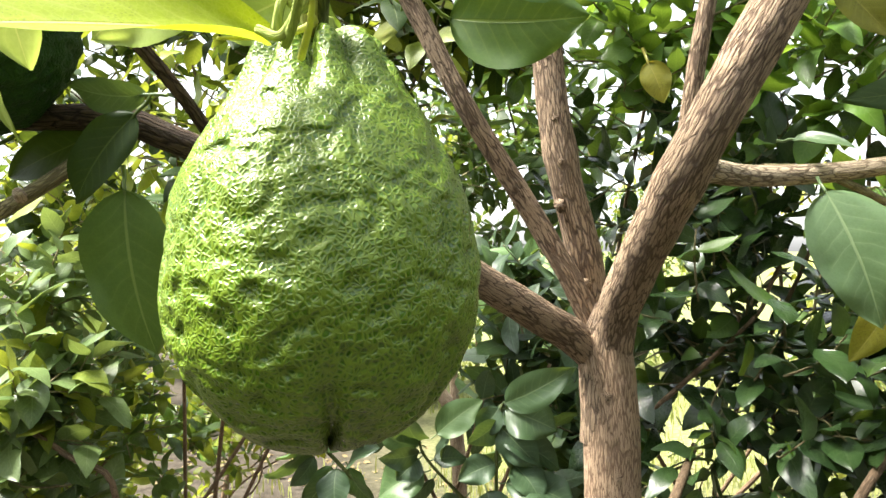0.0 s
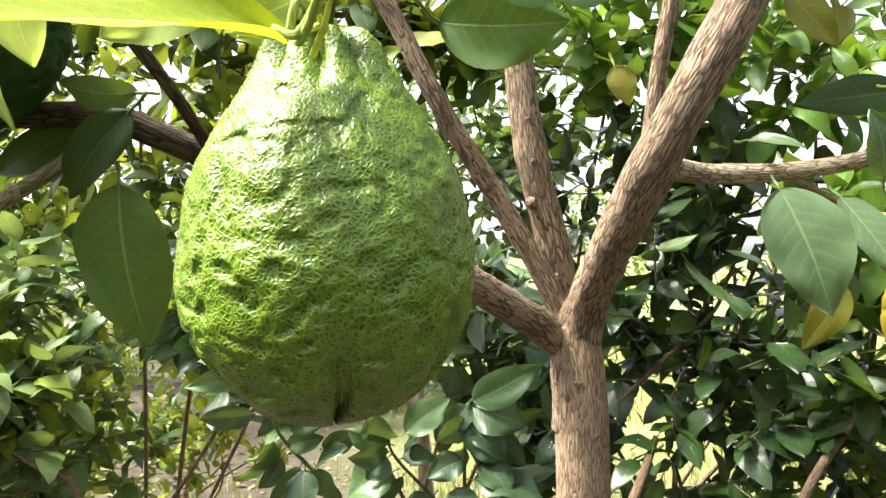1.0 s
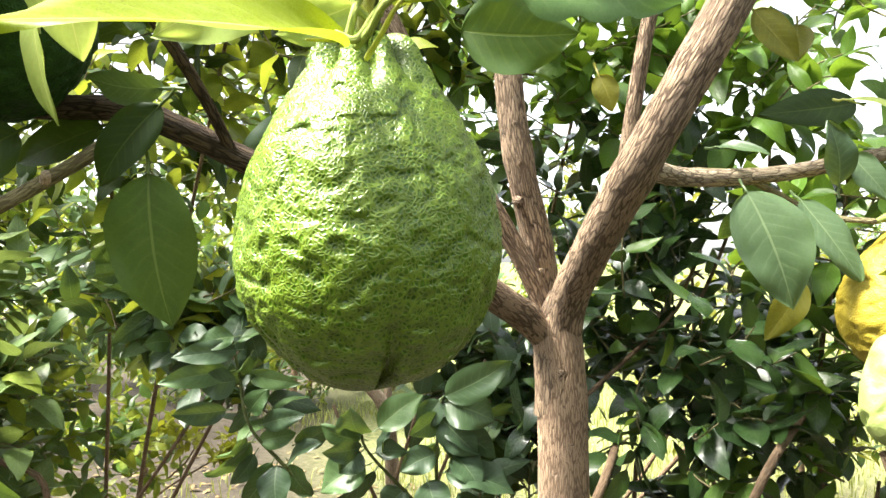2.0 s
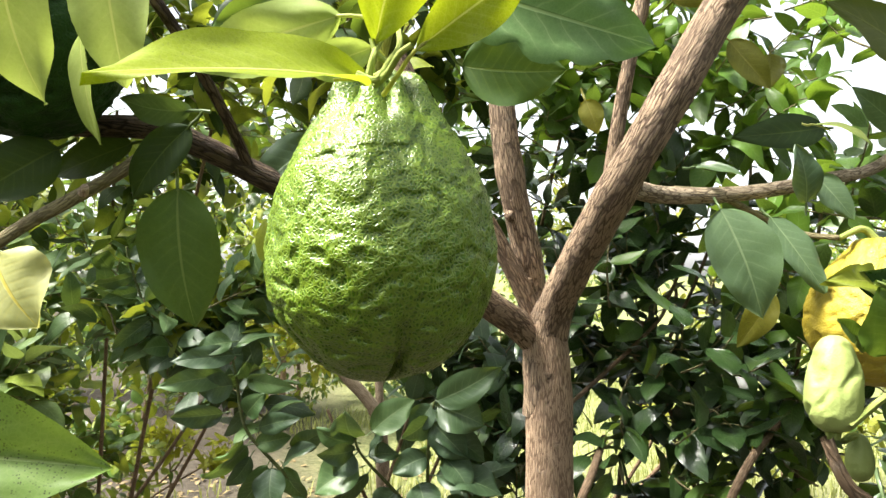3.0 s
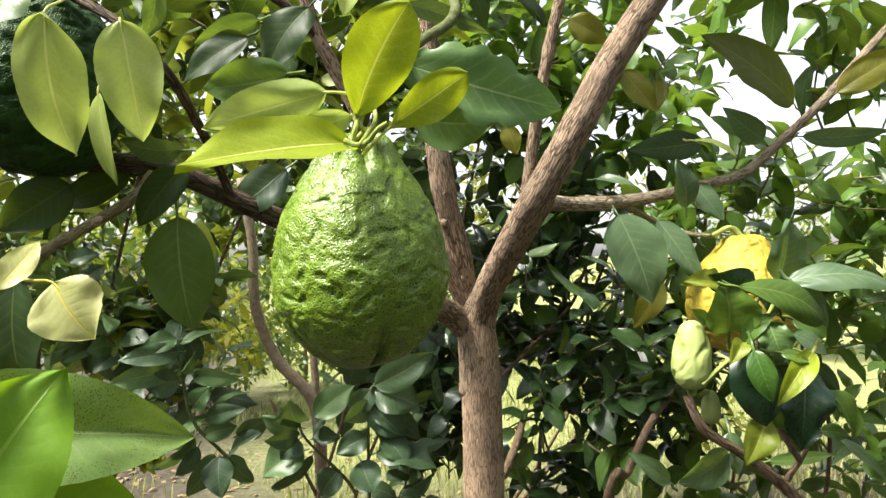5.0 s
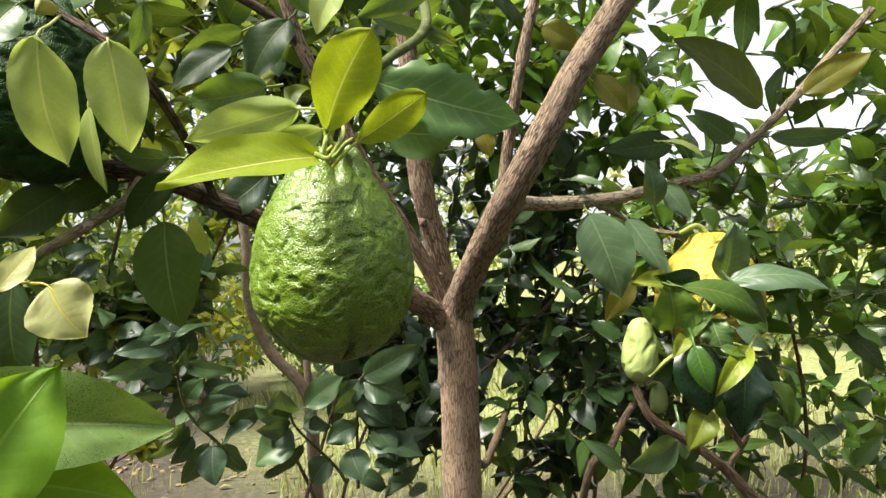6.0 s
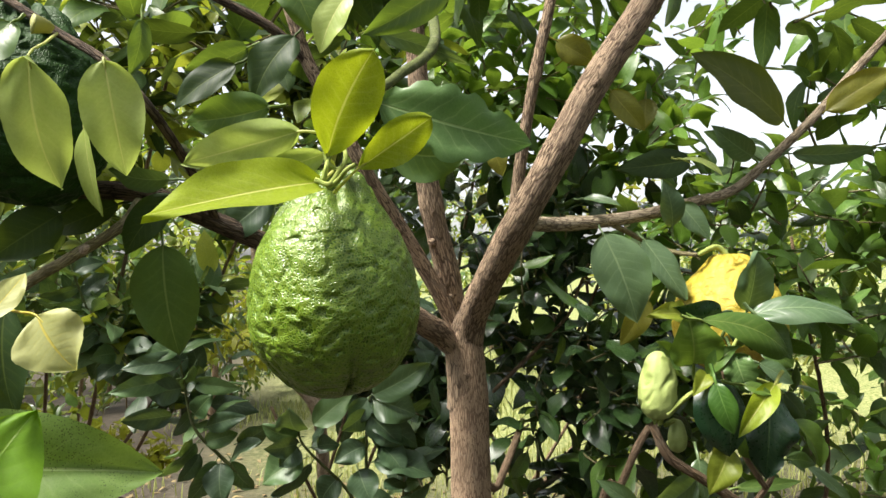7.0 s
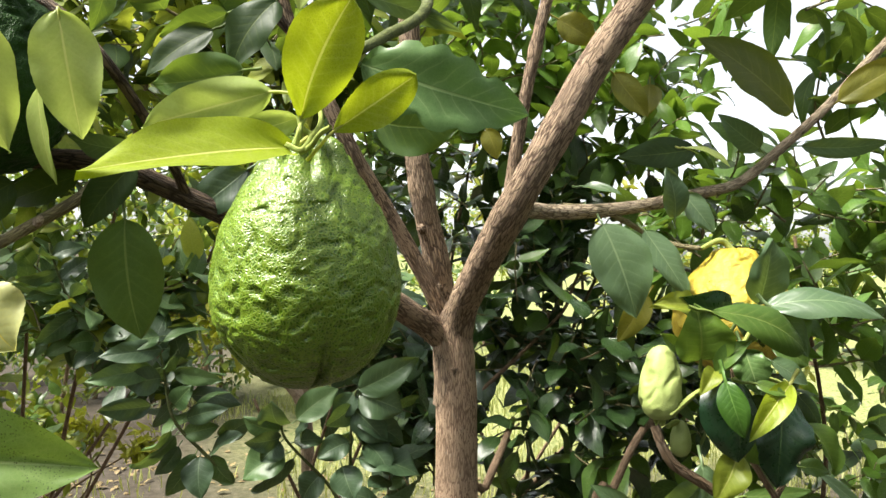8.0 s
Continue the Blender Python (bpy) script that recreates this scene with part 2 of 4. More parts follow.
    n.put(n.bsdf, "Normal", n.bump(pits, depth, 0.0009, n.bump(small, 0.15, 0.0004)))
    return n.mat


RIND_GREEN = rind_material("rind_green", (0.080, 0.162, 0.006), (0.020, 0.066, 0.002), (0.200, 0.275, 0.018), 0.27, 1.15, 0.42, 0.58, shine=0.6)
RIND_YELLOW = rind_material("rind_ripe_yellow", (0.42, 0.325, 0.022), (0.31, 0.235, 0.013), (0.40, 0.32, 0.035), 0.45)
RIND_YOUNG = rind_material("rind_young_pale_green", (0.31, 0.365, 0.115), (0.22, 0.285, 0.07), (0.33, 0.38, 0.13), 0.52, 1.0, 0.10)
# Darker copy of the green rind, with the leaves' shade in its colour.
RIND_SHADED = rind_material("rind_shaded_green", (0.014, 0.050, 0.004), (0.007, 0.026, 0.002), (0.022, 0.060, 0.006), 0.5, shine=0.2)


def ground_material():
    n = Nodes("orchard_soil_and_grass")
    coord = n.add("TexCoord").outputs["Object"]
    clod = n.noise(coord, 14.0, 6.0, 0.65)
    grit = n.noise(coord, 160.0, 3.0)
    where = n.noise(coord, 0.55, 4.0)
    col = n.mix(n.ramp(clod, 0.3, 0.7), (0.030, 0.025, 0.018), (0.070, 0.058, 0.044))
    col = n.mix(n.math("MULTIPLY", n.ramp(grit, 0.55, 0.75), 0.5), col, (0.12, 0.102, 0.080))
    green = n.mix(n.ramp(n.noise(coord, 30.0, 5.0), 0.35, 0.65), (0.11, 0.145, 0.042), (0.27, 0.27, 0.115))
    dist = n.add("SeparateXYZ", Vector=coord)
    far = n.math("MULTIPLY", n.ramp(dist.outputs[1], 3.2, 5.5), n.ramp(dist.outputs[0], -0.9, 0.9))
    grassy = n.math("MAXIMUM", n.ramp(where, 0.60, 0.70), far)
    n.put(n.bsdf, "Base Color", n.mix(grassy, col, green))
    n.put(n.bsdf, "Roughness", 0.95)
    n.put(n.bsdf, "Specular IOR Level", 0.15)
    n.put(n.bsdf, "Normal", n.bump(clod, 0.8, 0.03))
    return n.mat


SOIL = ground_material()
LITTER = leaf_material("dry_leaf_litter", (0.09, 0.055, 0.03), (0.26, 0.20, 0.08), (0.25, 0.2, 0.1), 0.6, 0.1, (0.3, 0.2, 0.05))

GRASS = leaf_material("pale_grass", (0.13, 0.17, 0.035), (0.34, 0.34, 0.12), (0.36, 0.36, 0.15), 0.55, 0.3, (0.36, 0.38, 0.06), vein_strength=0.2)


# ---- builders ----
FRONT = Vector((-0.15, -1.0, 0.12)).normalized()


def mesh_object(name, verts, faces, material, parent=None, uvs=None, label="", smooth=True):
    me = bpy.data.meshes.new(name)
    me.from_pydata([tuple(v) for v in verts], [], [tuple(int(i) for i in q) for q in faces])
    if uvs is not None:
        layer = me.uv_layers.new(name="UVMap")
        loops = np.empty(len(me.loops), dtype=np.int32)
        me.loops.foreach_get("vertex_index", loops)
        layer.data.foreach_set("uv", np.asarray(uvs, dtype=np.float32)[loops].ravel())
    if smooth:
        me.polygons.foreach_set("use_smooth", np.ones(len(me.polygons), dtype=bool))
    me.materials.append(material)
    me.update()
    ob = new(name, me)
    if parent:
        ob.parent = parent
        ob.matrix_parent_inverse = parent.matrix_basis.inverted()
    if label:
        ob["label"] = label
    return ob


def thing(name, place, label, category, group="", kind=""):
    ob = new(name)
    ob.location = place
    ob.empty_display_size = 0.05
    return tagged(ob, label, category, group, kind)


def spline(points, steps):
    """Catmull-Rom through the points."""
    p = [np.array(q, float) for q in points]
    p = [2 * p[0] - p[1], *p, 2 * p[-1] - p[-2]]
    out = []
    for i in range(1, len(p) - 2):
        for s in range(steps):
            t = s / steps
            out.append(0.5 * (2 * p[i] + (p[i + 1] - p[i - 1]) * t + (2 * p[i - 1] - 5 * p[i] + 4 * p[i + 1] - p[i + 2]) * t * t
                              + (3 * p[i] - p[i - 1] - 3 * p[i + 1] + p[i + 2]) * t ** 3))
    out.append(p[-2])
    return np.array(out)


def tube_arrays(points, r0, r1, sides=14, steps=8, lumps=0.06, seed=0, power=1.0, knots=()):
    c = spline(points, steps)
    d = np.gradient(c, axis=0)
    d /= np.linalg.norm(d, axis=1)[:, None] + 1e-12
    run = np.r_[0, np.cumsum(np.linalg.norm(np.diff(c, axis=0), axis=1))]
    side = np.cross(d[0], (0.31, 0.2, 0.93))
    if np.linalg.norm(side) < 0.1:
        side = np.cross(d[0], (1, 0, 0))
    verts, uvs = [], []
    for i, (q, a) in enumerate(zip(c, d)):
        side = side - a * side.dot(a)
        side /= np.linalg.norm(side)
        up = np.cross(a, side)
        r = r0 + (r1 - r0) * (run[i] / run[-1]) ** power
        for k, extra in knots:
            r += extra * math.exp(-((run[i] / run[-1] - k) / 0.02) ** 2)
        for j in range(sides + 1):
            w = 2 * math.pi * j / sides
            off = math.cos(w) * side + math.sin(w) * up
            rr = r * (1 + lumps * noise.noise(Vector(q * 28 + off * 1.3 + seed)))
            verts.append(q + off * rr)
            uvs.append((w * r0, run[i]))
    n = sides + 1
    faces = [(i * n + j, i * n + j + 1, (i + 1) * n + j + 1, (i + 1) * n + j) for i in range(len(c) - 1) for j in range(sides)]
    last = (len(c) - 1) * n
    faces.append([last + j for j in range(sides)])
    return np.array(verts), faces, np.array(uvs)


def tube(name, parent, points, r0, r1, material, label="", **how):
    v, f, uv = tube_arrays(points, r0, r1, **how)
    ob = mesh_object(name, v, f, material, parent, uv, label)
    return ob


def leaf_shape(rows, cols, length, width, bend, fold, wave, seed, ragged=0.0, droop=0.0, cup=0.0, flip=False):
    """A citrus leaf along +x, its face to +z: pointed oval, folded on the midrib, waved and slightly toothed at the rim."""
    verts, uvs, faces = [], [], []
    for i in range(rows + 1):
        u = i / rows
        g = 1 - u if flip else u
        half = 0.5 * width * max(0.0, g) ** 0.62 * max(0.0, 1 - g) ** 0.92 * 2.81
        sway = length * 0.16 * u * (1 - u) * math.sin(seed * 5.3)
        x, z0 = length * u, bend * length * 4 * u * (1 - u) - droop * length * u * u
        for j in range(cols + 1):
            s = 2 * j / cols - 1
            edge = abs(s) ** 2
            bite = 1 - edge * ragged * max(0.0, noise.noise(Vector((u * 9 + seed, s * 2, seed * 0.7))))
            tooth = 1 - 0.012 * edge * (i % 2)
            y = half * s * tooth * bite
            z = z0 + fold * abs(y) + cup * y * y / max(width, 1e-6) + wave * width * edge * noise.noise(Vector((u * 3.1 + seed * 1.7, s * 1.3, seed)))
            verts.append((x, y + sway, z))
            uvs.append((u, 0.5 + 0.5 * s))
    n = cols + 1
    for i in range(rows):
        for j in range(cols):
            faces.append((i * n + j, (i + 1) * n + j, (i + 1) * n + j + 1, i * n + j + 1))
    return np.array(verts), faces, np.array(uvs)


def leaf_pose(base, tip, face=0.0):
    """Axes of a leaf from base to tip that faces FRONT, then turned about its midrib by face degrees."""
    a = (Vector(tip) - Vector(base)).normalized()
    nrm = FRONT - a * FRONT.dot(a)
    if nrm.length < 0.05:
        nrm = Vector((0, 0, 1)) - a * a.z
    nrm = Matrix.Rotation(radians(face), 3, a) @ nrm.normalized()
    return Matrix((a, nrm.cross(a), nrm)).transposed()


LEAF_COUNT = [0]


def leaf(parent, base, tip, width, material, face=0.0, bend=0.06, fold=0.16, wave=0.2, ragged=0.0, cup=0.0, label="", stalk=0.012, twig_from=None, flip=False):
    """One large leaf with its stalk, a part of its tree."""
    LEAF_COUNT[0] += 1
    seed = LEAF_COUNT[0] * 1.37
    base, tip = Vector(base), Vector(tip)
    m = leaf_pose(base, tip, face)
    v, f, uv = leaf_shape(26, 10, (tip - base).length, width, bend, fold, wave, seed, ragged, cup=cup, flip=flip)
    v = [base + m @ Vector(q) for q in v]
    start = Vector(twig_from) if twig_from else base - m @ Vector((stalk, 0, 0.3 * stalk))
    sv, sf, suv = tube_arrays([start, (start + base) / 2 - m @ Vector((0, 0, 0.0012)), base, base + m @ Vector((0.018, 0, -0.0004))], 0.0013, 0.0006, 6, 3, 0.0)
    k = len(v)
    v += [Vector(q) for q in sv]
    f = f + [[i + k for i in q] for q in sf]
    uv = np.vstack([uv, np.tile((0.5, 0.5), (len(sv), 1))])
    return mesh_object("leaf", v, f, material, parent, uv, label)


def lathe_fruit(name, profile, centre, material, parent, rings=170, around=260, lump=0.0034, furrow=0.0085, wrinkle=0.0013, seed=0.0, axis=None, lobes=0.0, neck=0.80, stretch=1.5):
    """A warty citron: turned profile of (height, radius), sideways-drawn hollows and swellings, furrows down the neck,
    folds at the blossom end. relief keeps ridge and hollow, so that the rind colour can darken hollows as shade would."""
    h = np.array([p[0] for p in profile])
    r = np.array([p[1] for p in profile])
    top = h[-1]
    dist = np.r_[0, np.cumsum(np.hypot(np.diff(h), np.diff(r)))]
    fine = np.linspace(0, dist[-1], rings + 1)
    smooth_h, smooth_r = np.interp(fine, dist, h), np.interp(fine, dist, r)
    for _ in range(14):
        smooth_h[1:-1] = (smooth_h[:-2] + 2 * smooth_h[1:-1] + smooth_h[2:]) / 4
        smooth_r[1:-1] = (smooth_r[:-2] + 2 * smooth_r[1:-1] + smooth_r[2:]) / 4
    turn = (axis or Vector((0, 0, 1))).to_track_quat("Z", "Y").to_matrix()
    verts, relief = [], []
    for i in range(rings + 1):
        z, rad = smooth_h[i], smooth_r[i]
        g = z / top
        down = max(0.0, (g - neck) / (1 - neck)) ** 0.8
        low = max(0.0, 1 - g / 0.30)
        for j in range(around):
            w = 2 * math.pi * j / around
            c, s = math.cos(w), math.sin(w)
            p = Vector((c * rad, s * rad, z))
            q = Vector((p.x, p.y, p.z * stretch + 0.25 * p.x))
            q = q + 0.007 * noise.noise_vector(p * 45 + Vector((seed, 2, 6)))
            swell = noise.noise(q * 48 + Vector((seed, 3, 1)))
            pock = noise.noise(q * 112 + Vector((1, seed, 5)))
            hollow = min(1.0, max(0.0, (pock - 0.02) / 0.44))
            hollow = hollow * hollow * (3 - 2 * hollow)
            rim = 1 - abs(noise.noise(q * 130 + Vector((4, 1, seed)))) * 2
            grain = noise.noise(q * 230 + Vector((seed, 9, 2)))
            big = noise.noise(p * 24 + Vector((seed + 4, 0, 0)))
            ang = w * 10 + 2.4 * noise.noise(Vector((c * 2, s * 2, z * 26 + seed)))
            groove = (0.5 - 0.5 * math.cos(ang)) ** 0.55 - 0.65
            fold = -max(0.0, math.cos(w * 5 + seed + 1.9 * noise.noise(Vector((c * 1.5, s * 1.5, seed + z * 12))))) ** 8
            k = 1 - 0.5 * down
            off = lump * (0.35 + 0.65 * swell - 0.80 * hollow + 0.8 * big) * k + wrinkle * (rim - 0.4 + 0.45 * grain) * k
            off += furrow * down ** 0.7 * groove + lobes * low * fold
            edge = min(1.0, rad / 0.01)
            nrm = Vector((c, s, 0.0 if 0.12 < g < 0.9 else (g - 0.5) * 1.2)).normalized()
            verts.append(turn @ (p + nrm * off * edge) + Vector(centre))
            # Lower in hollows, furrows and folds, where the rind's colour imitates shade.
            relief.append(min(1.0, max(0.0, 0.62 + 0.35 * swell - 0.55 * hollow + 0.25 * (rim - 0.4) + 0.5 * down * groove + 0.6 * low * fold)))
    faces = [(i * around + j, i * around + (j + 1) % around, (i + 1) * around + (j + 1) % around, (i + 1) * around + j)
             for i in range(rings) for j in range(around)]
    faces.append(list(range(around))[::-1])
    faces.append([rings * around + j for j in range(around)])
    ob = mesh_object(name, verts, faces, material, parent)
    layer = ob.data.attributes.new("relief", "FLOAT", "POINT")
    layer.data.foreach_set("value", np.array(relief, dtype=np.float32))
    return ob


# small leaves of shrubs: a few shapes shared by all
FORMS = ((0.48, 0.05, 0.3, 0.0), (0.42, 0.10, 0.25, 0.12), (0.54, 0.03, 0.2, 0.06), (0.38, 0.08, 0.45, 0.16), (0.46, -0.05, 0.3, 0.0), (0.50, 0.12, 0.15, 0.2))
SMALL = [leaf_shape(8, 4, 1.0, w, b, fo, 0.2, 3.1 + i, droop=dr, cup=-0.4) for i, (w, b, fo, dr) in enumerate(FORMS)]
COARSE = [leaf_shape(6, 2, 1.0, w, b, fo, 0.12, 3.1 + i, droop=dr) for i, (w, b, fo, dr) in enumerate(FORMS)]


def small_leaf_mesh(i, material):
    v, f, uv = SMALL[i]
    ob = mesh_object("leaf_shape", v, f, material, None, uv)
    me = ob.data
    bpy.data.objects.remove(ob)
    return me


def foliage(parent, poses, material, single=0, name="leaf", key=None, forms=None):
    """Leaves at the poses (4 x 4): the first `single` in order of key are parts of their own, the rest one joined mesh."""
    order = sorted(range(len(poses)), key=key or (lambda i: poses[i][1][3]))
    shapes = [small_leaf_mesh(i, material) for i in range(len(SMALL))] if single else []
    for i in order[:single]:
        ob = new(name, shapes[i % len(shapes)])
        ob.parent = parent
        ob.matrix_parent_inverse = parent.matrix_basis.inverted()
        ob.matrix_basis = poses[i]
    rest = order[single:]
    if not rest:
        return
    forms = forms or SMALL
    vs, fs, us, k = [], [], [], 0
    for i in rest:
        v, f, uv = forms[i % len(forms)]
        m = np.array(poses[i])
        vs.append(v @ m[:3, :3].T + m[:3, 3])
        fs.extend([[a + k for a in q] for q in f])
        us.append(uv)
        k += len(v)
    ob = mesh_object("foliage", np.vstack(vs), fs, material, parent, np.vstack(us))
    ob["kind"] = "stuff"


def sprays(rng, centre, size, count, per, length, spread=0.8, up=0.35, inside=None):
    """Leafy twigs inside a rounded space: the twigs' lines and their leaves' poses."""
    twigs, poses = [], []
    while len(twigs) < count:
        q = rng.uniform(-1, 1, 3)
        n2 = np.linalg.norm(q)
        if n2 > 1 or n2 < 0.25:
            continue
        p = np.array(centre) + q * size
        if inside is not None and not inside(p):
            continue
        d = q / n2 * np.array((1, 1, 0.5)) + np.array((0, 0, up)) + rng.normal(0, 0.35, 3)
        d /= np.linalg.norm(d)
        run = length * per * 0.22
        line = [p - d * run, p - d * run * 0.5 + rng.normal(0, 0.01, 3), p]
        twigs.append(line)
        side0 = rng.uniform(0, 6.28)
        for k in range(per):
            s = (k + 0.6) / per
            at = line[0] * (1 - s) + line[2] * s
            w = side0 + k * 2.4
            e1 = np.cross(d, (0.1, 0.2, 0.97))
            e1 /= np.linalg.norm(e1) + 1e-9
            e2 = np.cross(d, e1)
            a = d * rng.uniform(0.2, 0.8) + (math.cos(w) * e1 + math.sin(w) * e2) * spread + np.array((0, 0, rng.uniform(-0.45, 0.15)))
            a = Vector(a).normalized()
            nrm = Vector((rng.normal(0, 0.45), rng.normal(0, 0.45) - 0.15, 1.0))
            nrm = nrm - a * nrm.dot(a)
            if nrm.length < 0.1:
                continue
            nrm.normalize()
            m = Matrix((a, nrm.cross(a), nrm)).transposed().to_4x4()
            scale = length * rng.uniform(0.65, 1.2)
            poses.append(Matrix.Translation(at) @ m @ Matrix.Scale(scale, 4))
    return twigs, poses


def twig_mesh(parent, twigs, r0, r1, material, name="twigwork"):
    vs, fs, us, k = [], [], [], 0
    for line in twigs:
        v, f, uv = tube_arrays(line, r0, r1, 5, 2, 0.0)
        vs.append(v)
        fs.extend([[a + k for a in q] for q in f])
        us.append(uv)
        k += len(v)
    ob = mesh_object(name, np.vstack(vs), fs, material, parent, np.vstack(us))
    ob["kind"] = "stuff"


def shrub(label, root, stems, clouds, material, seed, leaf_length=0.085, single=120, bark=None, second=None, per=7, density=1.45, leaf_scale=0.87, share=0.25, forms=None):
    """A bushy citrus tree: stems from its root, and clouds (centre, size, sprays) of leafy twigs."""
    rng = np.random.default_rng(seed)
    tree = thing("citrus_shrub", root, label, "tree", "citrus trees behind")
    bark = bark or BARK_BROWN
    for points, r0, r1 in stems:
        tube("stem", tree, points, r0, r1, bark, sides=10, steps=6, lumps=0.1, seed=seed)
    twigs, poses = [], []
    for centre, size, count in clouds:
        tw, po = sprays(rng, centre, np.array(size), round(count * density), per, leaf_length * leaf_scale)
        twigs += tw
        poses += po
    twig_mesh(tree, twigs, 0.0021, 0.0011, TWIG_BROWN)
    if second:
        pick = rng.random(len(poses)) < share
        foliage(tree, [p for p, k in zip(poses, pick) if k], second, single // 4, forms=forms)
        foliage(tree, [p for p, k in zip(poses, pick) if not k], material, single, forms=forms)
    else:
        foliage(tree, poses, material, single)
    return tree


# ---- ground ----
def build_ground():
    xs = np.r_[-400, -120, -40, -15, np.linspace(-7, 9, 90), 16, 40, 120, 400]
    ys = np.r_[-400, -100, -30, -10, np.linspace(-3, 14, 100), 20, 40, 120, 400]
    verts, faces = [], []
    for y in ys:
        for x in xs:
            near = math.exp(-((x / 14) ** 2 + ((y - 4) / 14) ** 2))
            verts.append((x, y, near * (0.05 * noise.noise(Vector((x * 0.9, y * 0.9, 0))) + 0.02 * noise.noise(Vector((x * 5, y * 5, 3))))))
    n = len(xs)
    for i in range(len(ys) - 1):
        for j in range(n - 1):
            faces.append((i * n + j, i * n + j + 1, (i + 1) * n + j + 1, (i + 1) * n + j))
    ground = mesh_object("ground", verts, faces, SOIL)
    tagged(ground, "bare brown orchard soil with patches of sunlit grass", "ground", kind="structure")


build_ground()

# ---- the citrus tree in front ----
tree = thing("citron_tree", (0.19, 0.33, 0.0), "citron tree with forked grey-brown trunk and dark glossy leaves", "tree")
tube("trunk", tree, [(0.20, 0.335, -0.05), (0.195, 0.333, 0.5), (0.187, 0.326, 1.252), (0.183, 0.326, 1.389), (0.177, 0.327, 1.438)], 0.030, 0.0225, BARK_TRUNK, sides=26, steps=14, lumps=0.05, power=0.6)
tube("fork", tree, [(0.183, 0.328, 1.350), (0.181, 0.326, 1.389), (0.178, 0.321, 1.429), (0.180, 0.310, 1.459)], 0.0226, 0.011, BARK, sides=22, steps=8, lumps=0.10, seed=2, power=2.0)
tube("limb", tree, [(0.185, 0.335, 1.401), (0.186, 0.304, 1.456), (0.190, 0.246, 1.503), (0.200, 0.171, 1.563), (0.227, 0.144, 1.624), (0.256, 0.132, 1.681), (0.295, 0.117, 1.744), (0.328, 0.104, 1.801), (0.387, 0.079, 1.918)], 0.0172, 0.0118, BARK, sides=24, steps=10, lumps=0.07, seed=3, knots=((0.33, 0.0012), (0.46, 0.001)))
tube("limb", tree, [(0.181, 0.347, 1.399), (0.175, 0.347, 1.453), (0.164, 0.339, 1.506), (0.146, 0.328, 1.573), (0.135, 0.324, 1.642), (0.130, 0.325, 1.720), (0.125, 0.325, 1.803), (0.120, 0.326, 1.913)], 0.0155, 0.0095, BARK, sides=20, steps=10, lumps=0.07, seed=5, knots=((0.36, 0.001), (0.2, 0.001)))
tube("limb", tree, [(0.179, 0.337, 1.427), (0.158, 0.331, 1.471), (0.131, 0.326, 1.517), (0.094, 0.314, 1.574), (0.064, 0.300, 1.619), (0.031, 0.297, 1.682), (0.004, 0.292, 1.731), (-0.013, 0.286, 1.782), (-0.032, 0.279, 1.860)], 0.0098, 0.0065, BARK, sides=16, steps=9, lumps=0.08, seed=7)
tube("limb", tree, [(0.179, 0.337, 1.411), (0.150, 0.312, 1.436), (0.120, 0.288, 1.455), (0.053, 0.242, 1.496), (0.007, 0.216, 1.521)], 0.0145, 0.0105, BARK, sides=16, steps=9, lumps=0.09, seed=8)
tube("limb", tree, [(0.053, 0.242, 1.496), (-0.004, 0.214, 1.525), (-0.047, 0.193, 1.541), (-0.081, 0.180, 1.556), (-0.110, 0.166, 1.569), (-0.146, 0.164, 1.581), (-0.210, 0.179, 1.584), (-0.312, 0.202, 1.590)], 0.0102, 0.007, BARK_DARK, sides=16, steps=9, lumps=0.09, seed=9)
tube("branch", tree, [(-0.141, 0.163, 1.575), (-0.151, 0.135, 1.552), (-0.182, 0.131, 1.530), (-0.214, 0.129, 1.510), (-0.240, 0.125, 1.489), (-0.282, 0.125, 1.463)], 0.0045, 0.004, TWIG_BROWN, sides=12, lumps=0.08, seed=11)
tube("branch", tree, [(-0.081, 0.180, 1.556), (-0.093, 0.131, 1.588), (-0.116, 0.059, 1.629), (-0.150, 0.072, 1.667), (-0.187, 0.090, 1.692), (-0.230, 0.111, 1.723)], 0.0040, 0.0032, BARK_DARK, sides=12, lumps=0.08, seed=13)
tube("branch", tree, [(0.217, 0.214, 1.557), (0.277, 0.272, 1.558), (0.355, 0.305, 1.564), (0.415, 0.322, 1.573), (0.494, 0.355, 1.590), (0.571, 0.378, 1.609), (0.627, 0.364, 1.658), (0.661, 0.336, 1.700), (0.698, 0.317, 1.749), (0.755, 0.293, 1.819)], 0.0085, 0.0052, BARK_BRANCH, sides=14, lumps=0.08, seed=15)
tube("branch", tree, [(0.291, 0.289, 1.565), (0.338, 0.299, 1.564), (0.376, 0.311, 1.552), (0.403, 0.314, 1.540), (0.423, 0.290, 1.527), (0.441, 0.260, 1.522)], 0.0042, 0.0026, TWIG_BROWN, sides=10, lumps=0.06, seed=17)
tube("branch", tree, [(0.238, 0.322, 1.539), (0.241, 0.310, 1.597), (0.248, 0.298, 1.667), (0.259, 0.287, 1.739), (0.271, 0.281, 1.798), (0.284, 0.278, 1.862)], 0.0075, 0.006, BARK, sides=14, lumps=0.08, seed=19, knots=((0.6, 0.0015),))
